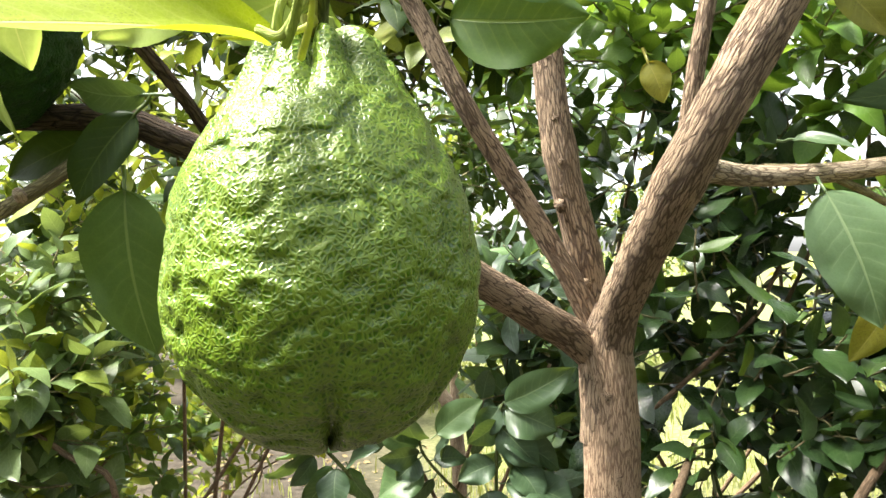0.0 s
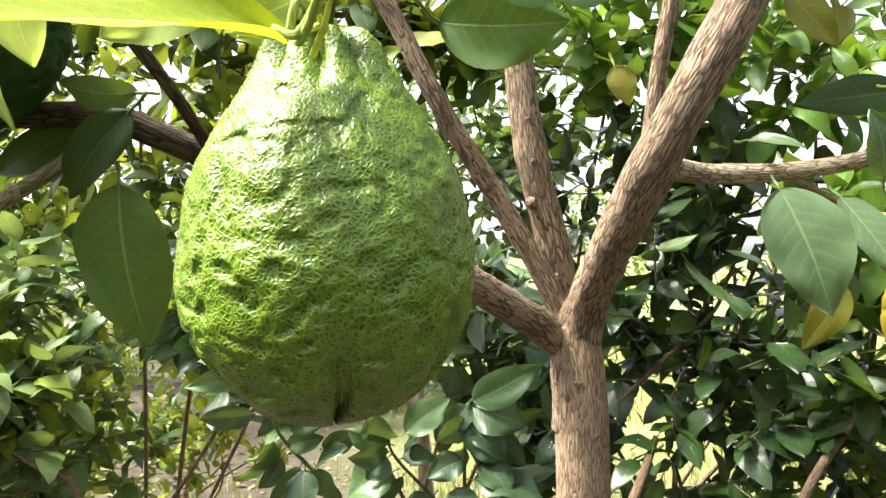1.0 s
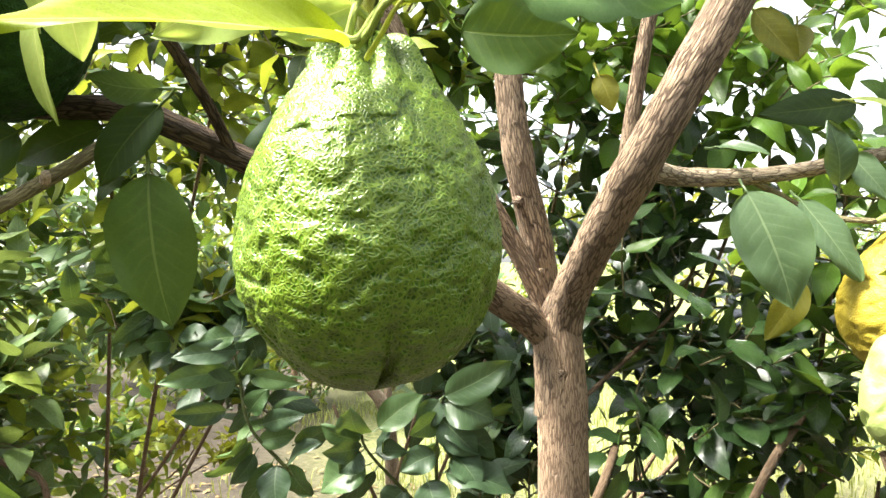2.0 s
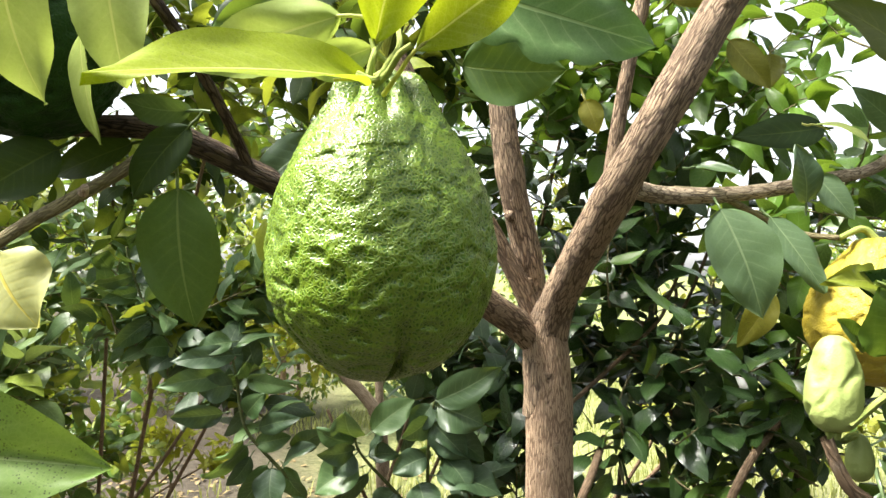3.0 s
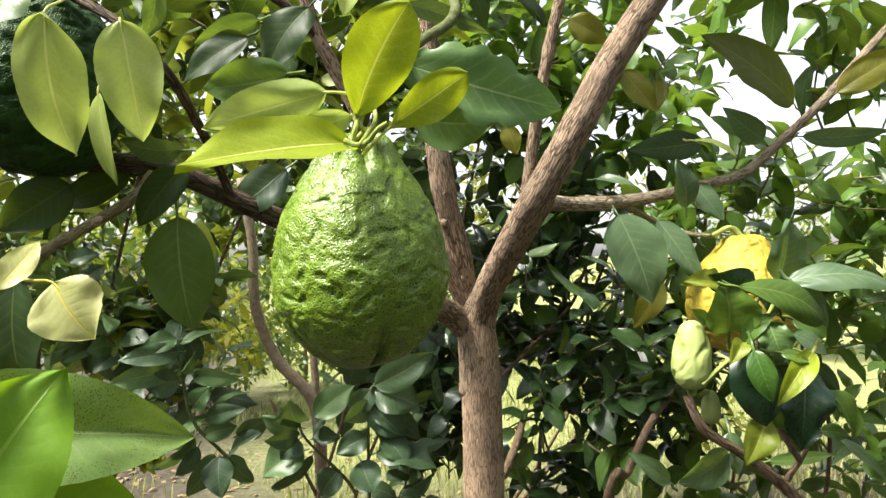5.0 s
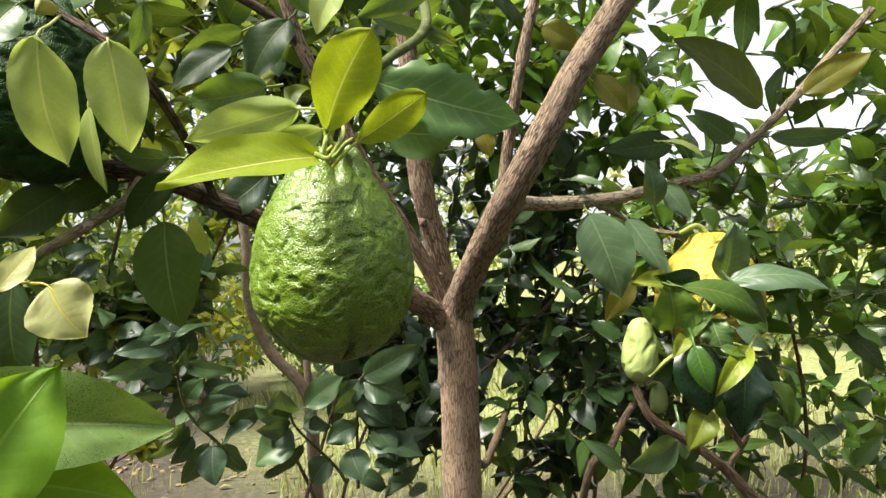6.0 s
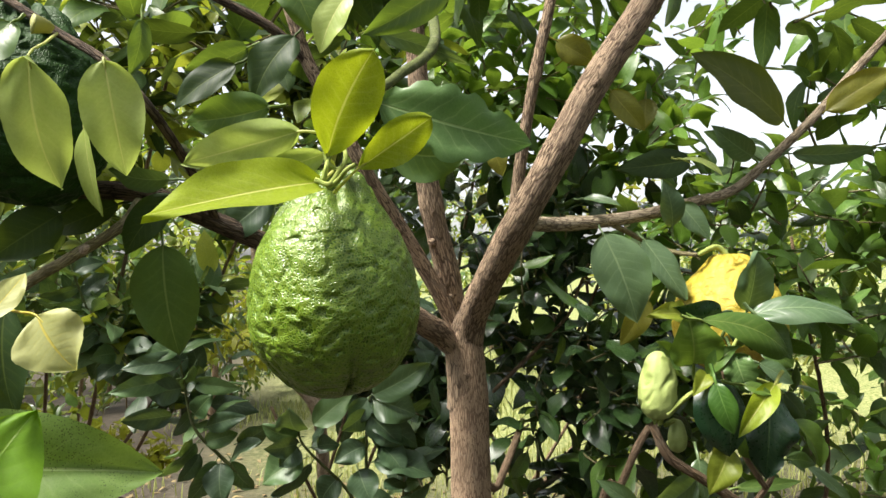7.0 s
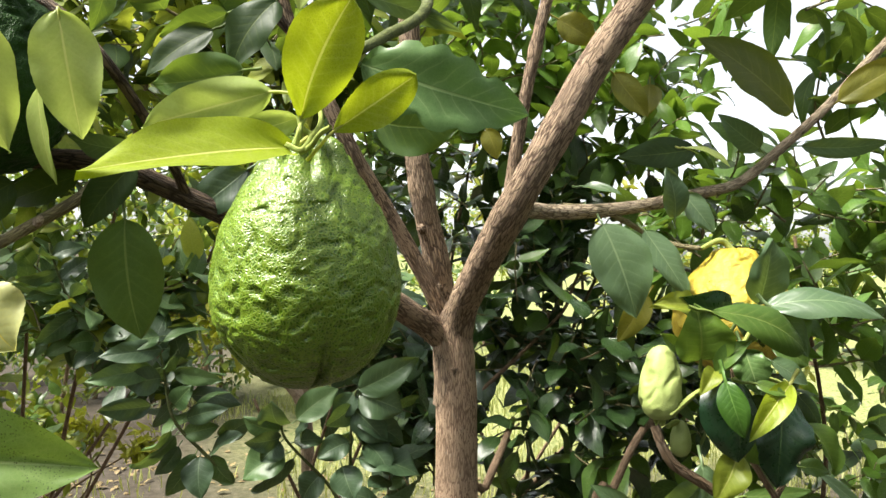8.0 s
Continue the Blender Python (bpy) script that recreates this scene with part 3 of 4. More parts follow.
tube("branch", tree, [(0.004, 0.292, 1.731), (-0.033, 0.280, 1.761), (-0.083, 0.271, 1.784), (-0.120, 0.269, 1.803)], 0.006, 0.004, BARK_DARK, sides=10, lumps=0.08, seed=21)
tube("twig", tree, [(0.004, 0.006, 1.570), (0.006, -0.010, 1.582), (0.012, -0.027, 1.604), (0.027, -0.020, 1.628), (0.052, 0.015, 1.651), (0.101, 0.106, 1.707), (0.128, 0.304, 1.834)], 0.0026, 0.0066, TWIG_DEEP, sides=10, lumps=0.06, seed=23)

tube("twig", tree, [(0.001, -0.004, 1.572), (0.003, -0.014, 1.584), (0.005, -0.022, 1.594), (0.009, -0.026, 1.604), (0.018, -0.020, 1.617), (0.036, -0.004, 1.635)], 0.0030, 0.0044, TWIG_STALK, sides=12, lumps=0.12, seed=31, knots=((0.45, 0.0010), (0.7, 0.0012)))
for stem in ([(0.008, -0.030, 1.604), (0.010, -0.040, 1.593), (0.010, -0.046, 1.584), (0.006, -0.048, 1.577), (-0.000, -0.046, 1.569), (-0.008, -0.042, 1.572)],
             [(0.014, -0.067, 1.579), (0.009, -0.062, 1.576), (0.005, -0.052, 1.571), (0.000, -0.040, 1.568)],
             [(-0.002, -0.040, 1.589), (-0.000, -0.040, 1.583), (0.005, -0.040, 1.579), (0.009, -0.044, 1.580)],
             [(0.006, -0.030, 1.598), (0.001, -0.038, 1.587), (-0.001, -0.042, 1.580), (-0.003, -0.040, 1.572)]):
    tube("petiole", tree, stem, 0.0013, 0.0017, TWIG_GREEN, sides=9, lumps=0.14, seed=35)

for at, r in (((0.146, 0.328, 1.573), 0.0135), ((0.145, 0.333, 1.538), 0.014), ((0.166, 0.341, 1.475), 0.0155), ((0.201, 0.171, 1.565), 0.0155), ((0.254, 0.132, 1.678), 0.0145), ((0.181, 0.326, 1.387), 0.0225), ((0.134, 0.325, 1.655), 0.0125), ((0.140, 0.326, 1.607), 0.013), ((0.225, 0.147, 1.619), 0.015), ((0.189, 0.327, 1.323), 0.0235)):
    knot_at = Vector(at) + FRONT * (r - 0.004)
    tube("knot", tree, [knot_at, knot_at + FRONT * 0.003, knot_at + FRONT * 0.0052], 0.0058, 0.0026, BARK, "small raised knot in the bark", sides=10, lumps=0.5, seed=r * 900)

# leaves on the fruiting twig
leaf(tree, (-0.006, -0.037, 1.571), (-0.093, -0.130, 1.545), 0.046, LEAF_FRESH, face=30, bend=0.04, fold=0.25, twig_from=(0.006, -0.020, 1.581))
leaf(tree, (-0.000, -0.039, 1.587), (0.022, -0.091, 1.640), 0.040, LEAF_FRESH, face=8, bend=0.05, fold=0.18, flip=True, twig_from=(0.006, -0.020, 1.581))
leaf(tree, (0.015, -0.068, 1.576), (0.055, -0.088, 1.604), 0.025, LEAF_FRESH, face=25, bend=0.06, fold=0.2, flip=True, twig_from=(0.004, -0.035, 1.565))
leaf(tree, (0.035, -0.012, 1.627), (0.144, -0.011, 1.602), 0.052, LEAF_VEINED, face=10, bend=0.10, fold=0.16, ragged=0.55, twig_from=(0.027, -0.020, 1.627))
leaf(tree, (0.052, 0.046, 1.603), (0.110, 0.033, 1.600), 0.042, LEAF_MID, face=10, bend=0.05, twig_from=(0.030, 0.000, 1.607))
leaf(tree, (-0.017, -0.020, 1.605), (-0.093, 0.029, 1.589), 0.032, LEAF_PALE, face=-30, bend=0.09, wave=0.3, twig_from=(0.012, -0.027, 1.602))
leaf(tree, (-0.000, -0.018, 1.592), (-0.035, 0.005, 1.585), 0.020, LEAF_PALE, face=-25, bend=0.14, wave=0.4)
# leaves of the upper left
leaf(tree, (-0.035, 0.076, 1.639), (-0.097, 0.091, 1.629), 0.036, LEAF_MID, face=-15)
leaf(tree, (-0.055, 0.244, 1.730), (-0.116, 0.259, 1.708), 0.034, LEAF_MID, face=-35, bend=0.1)
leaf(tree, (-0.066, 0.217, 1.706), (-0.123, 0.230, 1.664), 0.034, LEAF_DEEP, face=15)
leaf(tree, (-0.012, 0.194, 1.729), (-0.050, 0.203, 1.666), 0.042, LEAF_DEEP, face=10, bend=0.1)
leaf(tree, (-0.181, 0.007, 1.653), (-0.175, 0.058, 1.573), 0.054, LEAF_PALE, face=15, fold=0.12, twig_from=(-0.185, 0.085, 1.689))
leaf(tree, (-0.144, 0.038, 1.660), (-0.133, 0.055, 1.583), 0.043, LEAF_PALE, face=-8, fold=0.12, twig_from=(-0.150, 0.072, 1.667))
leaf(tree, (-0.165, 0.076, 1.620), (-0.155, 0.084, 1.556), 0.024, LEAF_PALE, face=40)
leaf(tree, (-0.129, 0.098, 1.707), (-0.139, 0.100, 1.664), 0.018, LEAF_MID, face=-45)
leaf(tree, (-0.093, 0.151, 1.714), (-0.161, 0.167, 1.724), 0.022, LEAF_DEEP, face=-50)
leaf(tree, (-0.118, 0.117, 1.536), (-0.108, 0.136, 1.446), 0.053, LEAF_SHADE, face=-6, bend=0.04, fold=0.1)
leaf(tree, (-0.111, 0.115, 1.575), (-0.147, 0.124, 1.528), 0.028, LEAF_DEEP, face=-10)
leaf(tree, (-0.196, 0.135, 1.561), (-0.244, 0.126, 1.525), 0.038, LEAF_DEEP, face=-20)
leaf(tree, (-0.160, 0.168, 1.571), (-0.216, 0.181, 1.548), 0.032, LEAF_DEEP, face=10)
leaf(tree, (-0.115, 0.136, 1.589), (-0.164, 0.148, 1.598), 0.022, LEAF_GREY, face=-40)
leaf(tree, (-0.034, 0.179, 1.581), (-0.082, 0.191, 1.541), 0.036, LEAF_BLUE, face=0)
leaf(tree, (-0.205, 0.054, 1.686), (-0.227, 0.039, 1.647), 0.04, LEAF_MID, face=0)
# leaves of the lower left
leaf(tree, (-0.178, 0.010, 1.490), (-0.153, 0.001, 1.456), 0.045, LEAF_CREAM, face=-5, bend=0.08, ragged=0.10, twig_from=(-0.212, 0.057, 1.492))
leaf(tree, (-0.214, 0.027, 1.486), (-0.197, 0.053, 1.516), 0.02, LEAF_CREAM, face=10)
leaf(tree, (-0.205, -0.109, 1.428), (-0.088, -0.103, 1.417), 0.053, LEAF_SPOTTED, face=-14, bend=0.05, fold=0.55)
leaf(tree, (-0.176, -0.150, 1.392), (-0.140, -0.124, 1.456), 0.054, LEAF_BRIGHT, face=15, bend=0.08, fold=0.2)
leaf(tree, (-0.201, -0.111, 1.402), (-0.108, -0.103, 1.379), 0.050, LEAF_BRIGHT, face=-15, bend=0.08)
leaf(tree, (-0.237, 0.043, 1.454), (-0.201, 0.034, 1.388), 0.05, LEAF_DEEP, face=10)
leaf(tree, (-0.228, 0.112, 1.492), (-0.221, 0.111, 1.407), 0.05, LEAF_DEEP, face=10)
# leaves at the top
leaf(tree, (0.020, 0.022, 1.711), (-0.000, 0.027, 1.668), 0.026, LEAF_PALE, face=15)
leaf(tree, (-0.025, 0.043, 1.734), (-0.002, 0.038, 1.685), 0.034, LEAF_MID, face=-15)
leaf(tree, (0.110, 0.083, 1.751), (0.036, 0.080, 1.699), 0.032, LEAF_MID, face=-25)
leaf(tree, (0.054, 0.117, 1.713), (0.129, 0.100, 1.685), 0.018, LEAF_GREY, face=35)
# leaves of the right-hand branch
leaf(tree, (0.329, 0.270, 1.547), (0.361, 0.253, 1.447), 0.066, LEAF_GREY, face=0, bend=0.06, fold=0.12)
leaf(tree, (0.383, 0.278, 1.541), (0.420, 0.250, 1.471), 0.036, LEAF_GREY, face=-10)
leaf(tree, (0.421, 0.280, 1.555), (0.405, 0.273, 1.610), 0.032, LEAF_BLUE, face=5)
leaf(tree, (0.435, 0.286, 1.583), (0.463, 0.270, 1.540), 0.030, LEAF_GREY, face=-5)
leaf(tree, (0.398, 0.296, 1.470), (0.365, 0.304, 1.416), 0.030, LEAF_OLIVE, face=10)
leaf(tree, (0.492, 0.355, 1.645), (0.389, 0.358, 1.631), 0.042, LEAF_DEEP, face=10)
leaf(tree, (0.637, 0.362, 1.700), (0.504, 0.371, 1.788), 0.076, LEAF_UNDER, face=15, bend=0.08)
leaf(tree, (0.670, 0.323, 1.708), (0.744, 0.285, 1.758), 0.042, LEAF_OLIVE, face=-15, bend=0.1)
leaf(tree, (0.640, 0.351, 1.655), (0.736, 0.309, 1.660), 0.028, LEAF_GREY, face=25)
leaf(tree, (0.370, 0.331, 1.724), (0.411, 0.322, 1.674), 0.034, LEAF_OLIVE, face=5)
leaf(tree, (0.291, 0.308, 1.774), (0.334, 0.298, 1.747), 0.034, LEAF_OLIVE, face=15)
leaf(tree, (0.199, 0.269, 1.641), (0.210, 0.266, 1.610), 0.022, LEAF_OLIVE, face=15)

leaf(tree, (0.594, 0.370, 1.653), (0.519, 0.350, 1.689), 0.034, LEAF_GREY, face=-20, bend=0.1, twig_from=(0.613, 0.375, 1.638))
leaf(tree, (0.463, 0.330, 1.642), (0.496, 0.290, 1.616), 0.020, LEAF_PALE, face=-40, bend=0.16, cup=-0.5)
leaf(tree, (0.433, 0.360, 1.722), (0.426, 0.350, 1.682), 0.030, LEAF_OLIVE, face=10, bend=0.08)
leaf(tree, (0.309, 0.330, 1.759), (0.340, 0.320, 1.778), 0.036, LEAF_UNDER, face=-10, bend=0.1)
leaf(tree, (0.319, 0.300, 1.589), (0.352, 0.270, 1.578), 0.014, LEAF_GREY, face=-30, bend=0.1)

tube("pruned_stub", tree, [(-0.178, 0.127, 1.532), (-0.175, 0.120, 1.533), (-0.173, 0.115, 1.534)], 0.0034, 0.0026, BARK_PALE, "pale cut end of a pruned twig", sides=8, lumps=0.1)
tube("bud", tree, [(-0.190, 0.086, 1.693), (-0.192, 0.076, 1.692), (-0.197, 0.072, 1.692)], 0.0035, 0.0062, LEAF_CREAM, "withered cream flower bud", sides=9, lumps=0.5)

# ---- fruit ----
PEAR = [(h * 0.1555, r * 0.0595) for h, r in ((0.0, 0.05), (0.012, 0.25), (0.04, 0.46), (0.08, 0.61), (0.13, 0.74), (0.20, 0.87), (0.28, 0.955), (0.37, 0.995), (0.44, 1.0), (0.54, 0.965), (0.62, 0.905),
        (0.68, 0.84), (0.74, 0.76), (0.80, 0.66), (0.845, 0.565), (0.88, 0.50), (0.92, 0.435), (0.955, 0.395), (0.98, 0.34), (0.994, 0.25), (1.0, 0.05))]
fruit = thing("citron", (0.006, -0.002, 1.582), "large unripe green citron with warty, furrowed, shiny rind", "fruit")
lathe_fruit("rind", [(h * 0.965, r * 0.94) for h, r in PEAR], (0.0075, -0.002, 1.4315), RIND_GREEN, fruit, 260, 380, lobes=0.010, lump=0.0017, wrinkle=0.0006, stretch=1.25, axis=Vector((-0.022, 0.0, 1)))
tube("calyx", fruit, [(0.006, -0.002, 1.575), (0.006, -0.002, 1.582), (0.006, -0.003, 1.588)], 0.008, 0.004, TWIG_GREEN, sides=10, lumps=0.3)

ripe = thing("ripe_citron", (0.474, 0.258, 1.515), "ripe yellow citron with bumpy rind, hanging behind leaves", "fruit")
lathe_fruit("rind", [(h * 0.88, r * 1.06) for h, r in PEAR], (0.482, 0.262, 1.386), RIND_YELLOW, ripe, 110, 170, seed=7.0, lump=0.0024, wrinkle=0.0009, neck=0.93, furrow=0.004)

dark = thing("green_citron", (-0.221, 0.129, 1.700), "green citron behind leaves, their shade put into its dark rind colour", "fruit")
lathe_fruit("rind", PEAR, Vector((-0.216, 0.134, 1.637)) - Vector((0, 0, 0.07)), RIND_SHADED, dark, 100, 160, seed=11.0)

tube("stalk", ripe, [(0.482, 0.262, 1.519), (0.468, 0.265, 1.531), (0.441, 0.260, 1.522)], 0.004, 0.0026, TWIG_GREEN, sides=8)
tube("stalk", dark, [Vector((-0.216, 0.134, 1.637)) + Vector((0, 0, 0.083)), Vector((-0.216, 0.128, 1.709)), (-0.187, 0.090, 1.692)], 0.004, 0.003, TWIG_GREEN, sides=8)

# ---- young sprig ----
sprig = thing("citrus_sprig", (0.304, -0.030, 1.345), "drooping citrus shoot with curled dark and yellow-green leaves", "branch")
tube("twig", sprig, [(0.215, -0.044, 1.410), (0.221, -0.044, 1.396), (0.230, -0.044, 1.384), (0.252, -0.044, 1.370), (0.273, -0.044, 1.356), (0.293, -0.044, 1.339), (0.328, -0.044, 1.300)], 0.003, 0.0046, BARK_BROWN, sides=9, lumps=0.15)
tube("twig", sprig, [(0.289, -0.040, 1.338), (0.296, -0.040, 1.349), (0.304, -0.040, 1.358), (0.310, -0.040, 1.367)], 0.0026, 0.0018, BARK_BROWN, sides=9, lumps=0.15)
tube("twig", sprig, [(0.221, -0.052, 1.417), (0.237, -0.052, 1.429), (0.249, -0.052, 1.435), (0.256, -0.052, 1.443), (0.264, -0.052, 1.448), (0.271, -0.052, 1.459)], 0.002, 0.0014, TWIG_GREEN, sides=9, lumps=0.15)
tube("twig", sprig, [(0.251, -0.050, 1.435), (0.265, -0.050, 1.437), (0.283, -0.050, 1.439), (0.303, -0.050, 1.433), (0.311, -0.050, 1.426)], 0.0016, 0.0012, TWIG_GREEN, sides=9, lumps=0.15)
tube("twig", sprig, [(0.272, -0.050, 1.459), (0.280, -0.050, 1.472), (0.285, -0.050, 1.483)], 0.0014, 0.0011, TWIG_GREEN, sides=9, lumps=0.15)
tube("twig", sprig, [(0.303, -0.042, 1.359), (0.288, -0.042, 1.380), (0.280, -0.042, 1.393), (0.274, -0.042, 1.422), (0.270, -0.042, 1.443)], 0.0022, 0.0014, BARK_BROWN, sides=9, lumps=0.15)
leaf(sprig, (0.271, -0.040, 1.483), (0.223, -0.046, 1.488), 0.022, LEAF_DARK, face=-25, bend=0.16, fold=0.1, cup=-0.6)
leaf(sprig, (0.238, -0.066, 1.481), (0.299, -0.072, 1.457), 0.026, LEAF_SPRIG, face=-22, bend=0.14, fold=0.1, cup=-0.7, flip=True)
leaf(sprig, (0.301, -0.026, 1.482), (0.306, -0.032, 1.526), 0.033, LEAF_GREY, face=20, bend=0.06, fold=0.25)
leaf(sprig, (0.280, -0.058, 1.482), (0.347, -0.084, 1.476), 0.025, LEAF_GREY, face=-42, bend=0.18, fold=0.15, cup=-0.6)
leaf(sprig, (0.284, -0.062, 1.482), (0.305, -0.068, 1.453), 0.021, LEAF_GREY, face=-10, bend=0.12, cup=-0.4)
leaf(sprig, (0.240, -0.054, 1.450), (0.232, -0.060, 1.485), 0.035, LEAF_SPRIG, face=-12, bend=0.10, fold=0.55, wave=0.3)
leaf(sprig, (0.245, -0.044, 1.482), (0.210, -0.050, 1.484), 0.017, LEAF_LIME, face=20, bend=0.12, fold=0.3, ragged=0.35, wave=0.4)
leaf(sprig, (0.228, -0.048, 1.457), (0.213, -0.054, 1.467), 0.010, LEAF_SPRIG, face=10, fold=0.4)
leaf(sprig, (0.245, -0.062, 1.446), (0.231, -0.068, 1.432), 0.012, LEAF_LIME, face=25, bend=0.2, fold=0.7)
leaf(sprig, (0.244, -0.064, 1.443), (0.264, -0.070, 1.464), 0.012, LEAF_MID, face=-40, bend=0.2, fold=0.7)
leaf(sprig, (0.273, -0.050, 1.456), (0.280, -0.056, 1.429), 0.024, LEAF_VEINED, face=10, bend=0.15, fold=0.2, ragged=0.3, wave=0.5)
leaf(sprig, (0.298, -0.042, 1.447), (0.321, -0.048, 1.432), 0.016, LEAF_GREY, face=-25, bend=0.1)
leaf(sprig, (0.305, -0.034, 1.456), (0.328, -0.040, 1.443), 0.022, LEAF_MID, face=-20, bend=0.1)
leaf(sprig, (0.267, -0.045, 1.464), (0.252, -0.051, 1.449), 0.014, LEAF_SPRIG, face=0, bend=0.15, fold=0.4)
leaf(sprig, (0.249, -0.062, 1.441), (0.257, -0.068, 1.391), 0.040, LEAF_DARK, face=-8, bend=0.10, fold=0.05, cup=-0.9)
# Extra leaf for the dark leaf's brighter folded half, light in its colour.
leaf(sprig, (0.241, -0.078, 1.442), (0.250, -0.084, 1.410), 0.017, LEAF_LIT_HALF, face=35, bend=0.12, fold=0.2)
leaf(sprig, (0.286, -0.076, 1.439), (0.254, -0.082, 1.407), 0.016, LEAF_FRESH, face=15, bend=0.10, fold=0.45)
leaf(sprig, (0.263, -0.074, 1.439), (0.282, -0.080, 1.432), 0.009, LEAF_SPRIG, face=-30, bend=0.1, fold=0.3)
leaf(sprig, (0.301, -0.050, 1.428), (0.293, -0.056, 1.370), 0.038, LEAF_DARK, face=5, bend=0.08, fold=0.15, ragged=0.25, wave=0.35)
leaf(sprig, (0.324, -0.044, 1.406), (0.340, -0.050, 1.373), 0.024, LEAF_SPRIG, face=-30, bend=0.12, fold=0.5)
leaf(sprig, (0.322, -0.040, 1.377), (0.341, -0.046, 1.374), 0.013, LEAF_MID, face=-30)
leaf(sprig, (0.323, -0.036, 1.423), (0.336, -0.042, 1.403), 0.018, LEAF_DEEP, face=-20, cup=-0.5)
leaf(sprig, (0.264, -0.058, 1.394), (0.244, -0.064, 1.366), 0.022, LEAF_LIME, face=12, bend=0.14, fold=0.35)
leaf(sprig, (0.280, -0.046, 1.399), (0.295, -0.052, 1.385), 0.020, LEAF_SPRIG, face=0, cup=-0.5)
leaf(sprig, (0.285, -0.040, 1.425), (0.297, -0.046, 1.392), 0.029, LEAF_DEEP, face=0)
leaf(sprig, (0.284, -0.036, 1.446), (0.261, -0.042, 1.427), 0.025, LEAF_DEEP, face=10)
leaf(sprig, (0.295, -0.034, 1.462), (0.272, -0.040, 1.480), 0.025, LEAF_DEEP, face=10)
leaf(sprig, (0.262, -0.020, 1.361), (0.218, -0.026, 1.346), 0.026, LEAF_GREY, face=-10)
leaf(sprig, (0.219, -0.015, 1.343), (0.184, -0.021, 1.368), 0.015, LEAF_GREY, face=20)
leaf(sprig, (0.345, -0.030, 1.369), (0.382, -0.036, 1.335), 0.011, LEAF_GREY, face=-25, bend=0.1)
leaf(sprig, (0.294, -0.020, 1.353), (0.345, -0.026, 1.356), 0.010, LEAF_MID, face=-35)
leaf(sprig, (0.269, -0.012, 1.374), (0.271, -0.018, 1.345), 0.017, LEAF_GREY, face=15)
YOUNG = ((0.0, 0.003), (0.002, 0.0080), (0.008, 0.0124), (0.016, 0.0138), (0.024, 0.0128), (0.033, 0.0105), (0.040, 0.0082), (0.0445, 0.0058), (0.046, 0.002))
young = thing("young_citron", (0.220, -0.042, 1.413), "small pale green citron growing upright on the shoot", "fruit", "young citrons")
lathe_fruit("rind", YOUNG, (0.220, -0.042, 1.412), RIND_YOUNG, young, 60, 90, lump=0.0025, furrow=0.0003, wrinkle=0.0004, stretch=1.0, seed=4.0, axis=Vector((0.05, 0.05, 1)), neck=0.1)
tube("stalk", young, [(0.220, -0.042, 1.409), (0.220, -0.042, 1.412), (0.220, -0.042, 1.414)], 0.0032, 0.0042, TWIG_GREEN, sides=8, lumps=0.1)
bud = thing("young_citron", (0.237, -0.036, 1.409), "tiny pale green citron beside the larger one", "fruit", "young citrons")
lathe_fruit("rind", [(h * 0.5, r * 0.5) for h, r in YOUNG], (0.238, -0.036, 1.387), RIND_YOUNG, bud, 40, 60, lump=0.0010, furrow=0.0003, wrinkle=0.0, seed=5.0, neck=0.1)

tube("stalk", bud, [(0.227, -0.039, 1.407), (0.235, -0.036, 1.409), (0.238, -0.036, 1.406)], 0.0016, 0.0022, TWIG_GREEN, sides=8, lumps=0.1)

# ---- trees behind ----
def cloud_stems(root, tops):
    """Two or three bent stems that fork from one root towards the tops."""
    root = np.array(root, float)
    out = []
    for k, top in enumerate(tops[:3]):
        top = np.array(top, float)
        lean = np.array((0.20 * math.sin(3.1 * k + root[0] * 7), 0.06 * math.cos(2.3 * k), 0.0))
        a, c = root * 0.72 + top * 0.28 + lean, root * 0.35 + top * 0.65 - lean * 0.6
        out.append(([root + (0.02 * k, 0.01 * k, -0.03), a, c, top], 0.009 - 0.001 * k, 0.003))
    return out


bush = shrub("leafy citrus bush with blue-green leaves, sky sheen in their colour, close behind the trunk", (0.12, 1.25, 0),
      cloud_stems((0.12, 1.25, 0), ((0.118, 1.009, 1.242), (-0.039, 1.046, 1.220), (0.231, 0.982, 1.309), (0.254, 0.875, 1.194))),
      [((0.290, 0.990, 1.150), (0.18, 0.16, 0.12), 9), ((0.275, 1.120, 1.300), (0.22, 0.16, 0.16), 22), ((0.20, 1.35, 1.45), (0.14, 0.12, 0.10), 12), ((-0.20, 1.10, 1.28), (0.12, 0.08, 0.08), 4)], LEAF_BLUE, 21, 0.105, 250, second=LEAF_BUSH)
# shoots of the blue-green bush, leaf by leaf
tube("shoot", bush, [(-0.086, 1.020, 1.082), (-0.131, 1.020, 1.127), (-0.187, 1.020, 1.195), (-0.205, 1.020, 1.288), (-0.218, 1.020, 1.349)], 0.004, 0.002, TWIG_DEEP, sides=8, lumps=0.1)
tube("shoot", bush, [(0.115, 0.920, 1.055), (0.092, 0.920, 1.090), (0.021, 0.920, 1.168), (0.010, 0.920, 1.210)], 0.0036, 0.002, TWIG_DEEP, sides=8, lumps=0.1)
tube("shoot", bush, [(0.131, 0.860, 1.059), (0.131, 0.860, 1.175), (0.134, 0.860, 1.240), (0.140, 0.860, 1.267)], 0.0036, 0.002, TWIG_DEEP, sides=8, lumps=0.1)
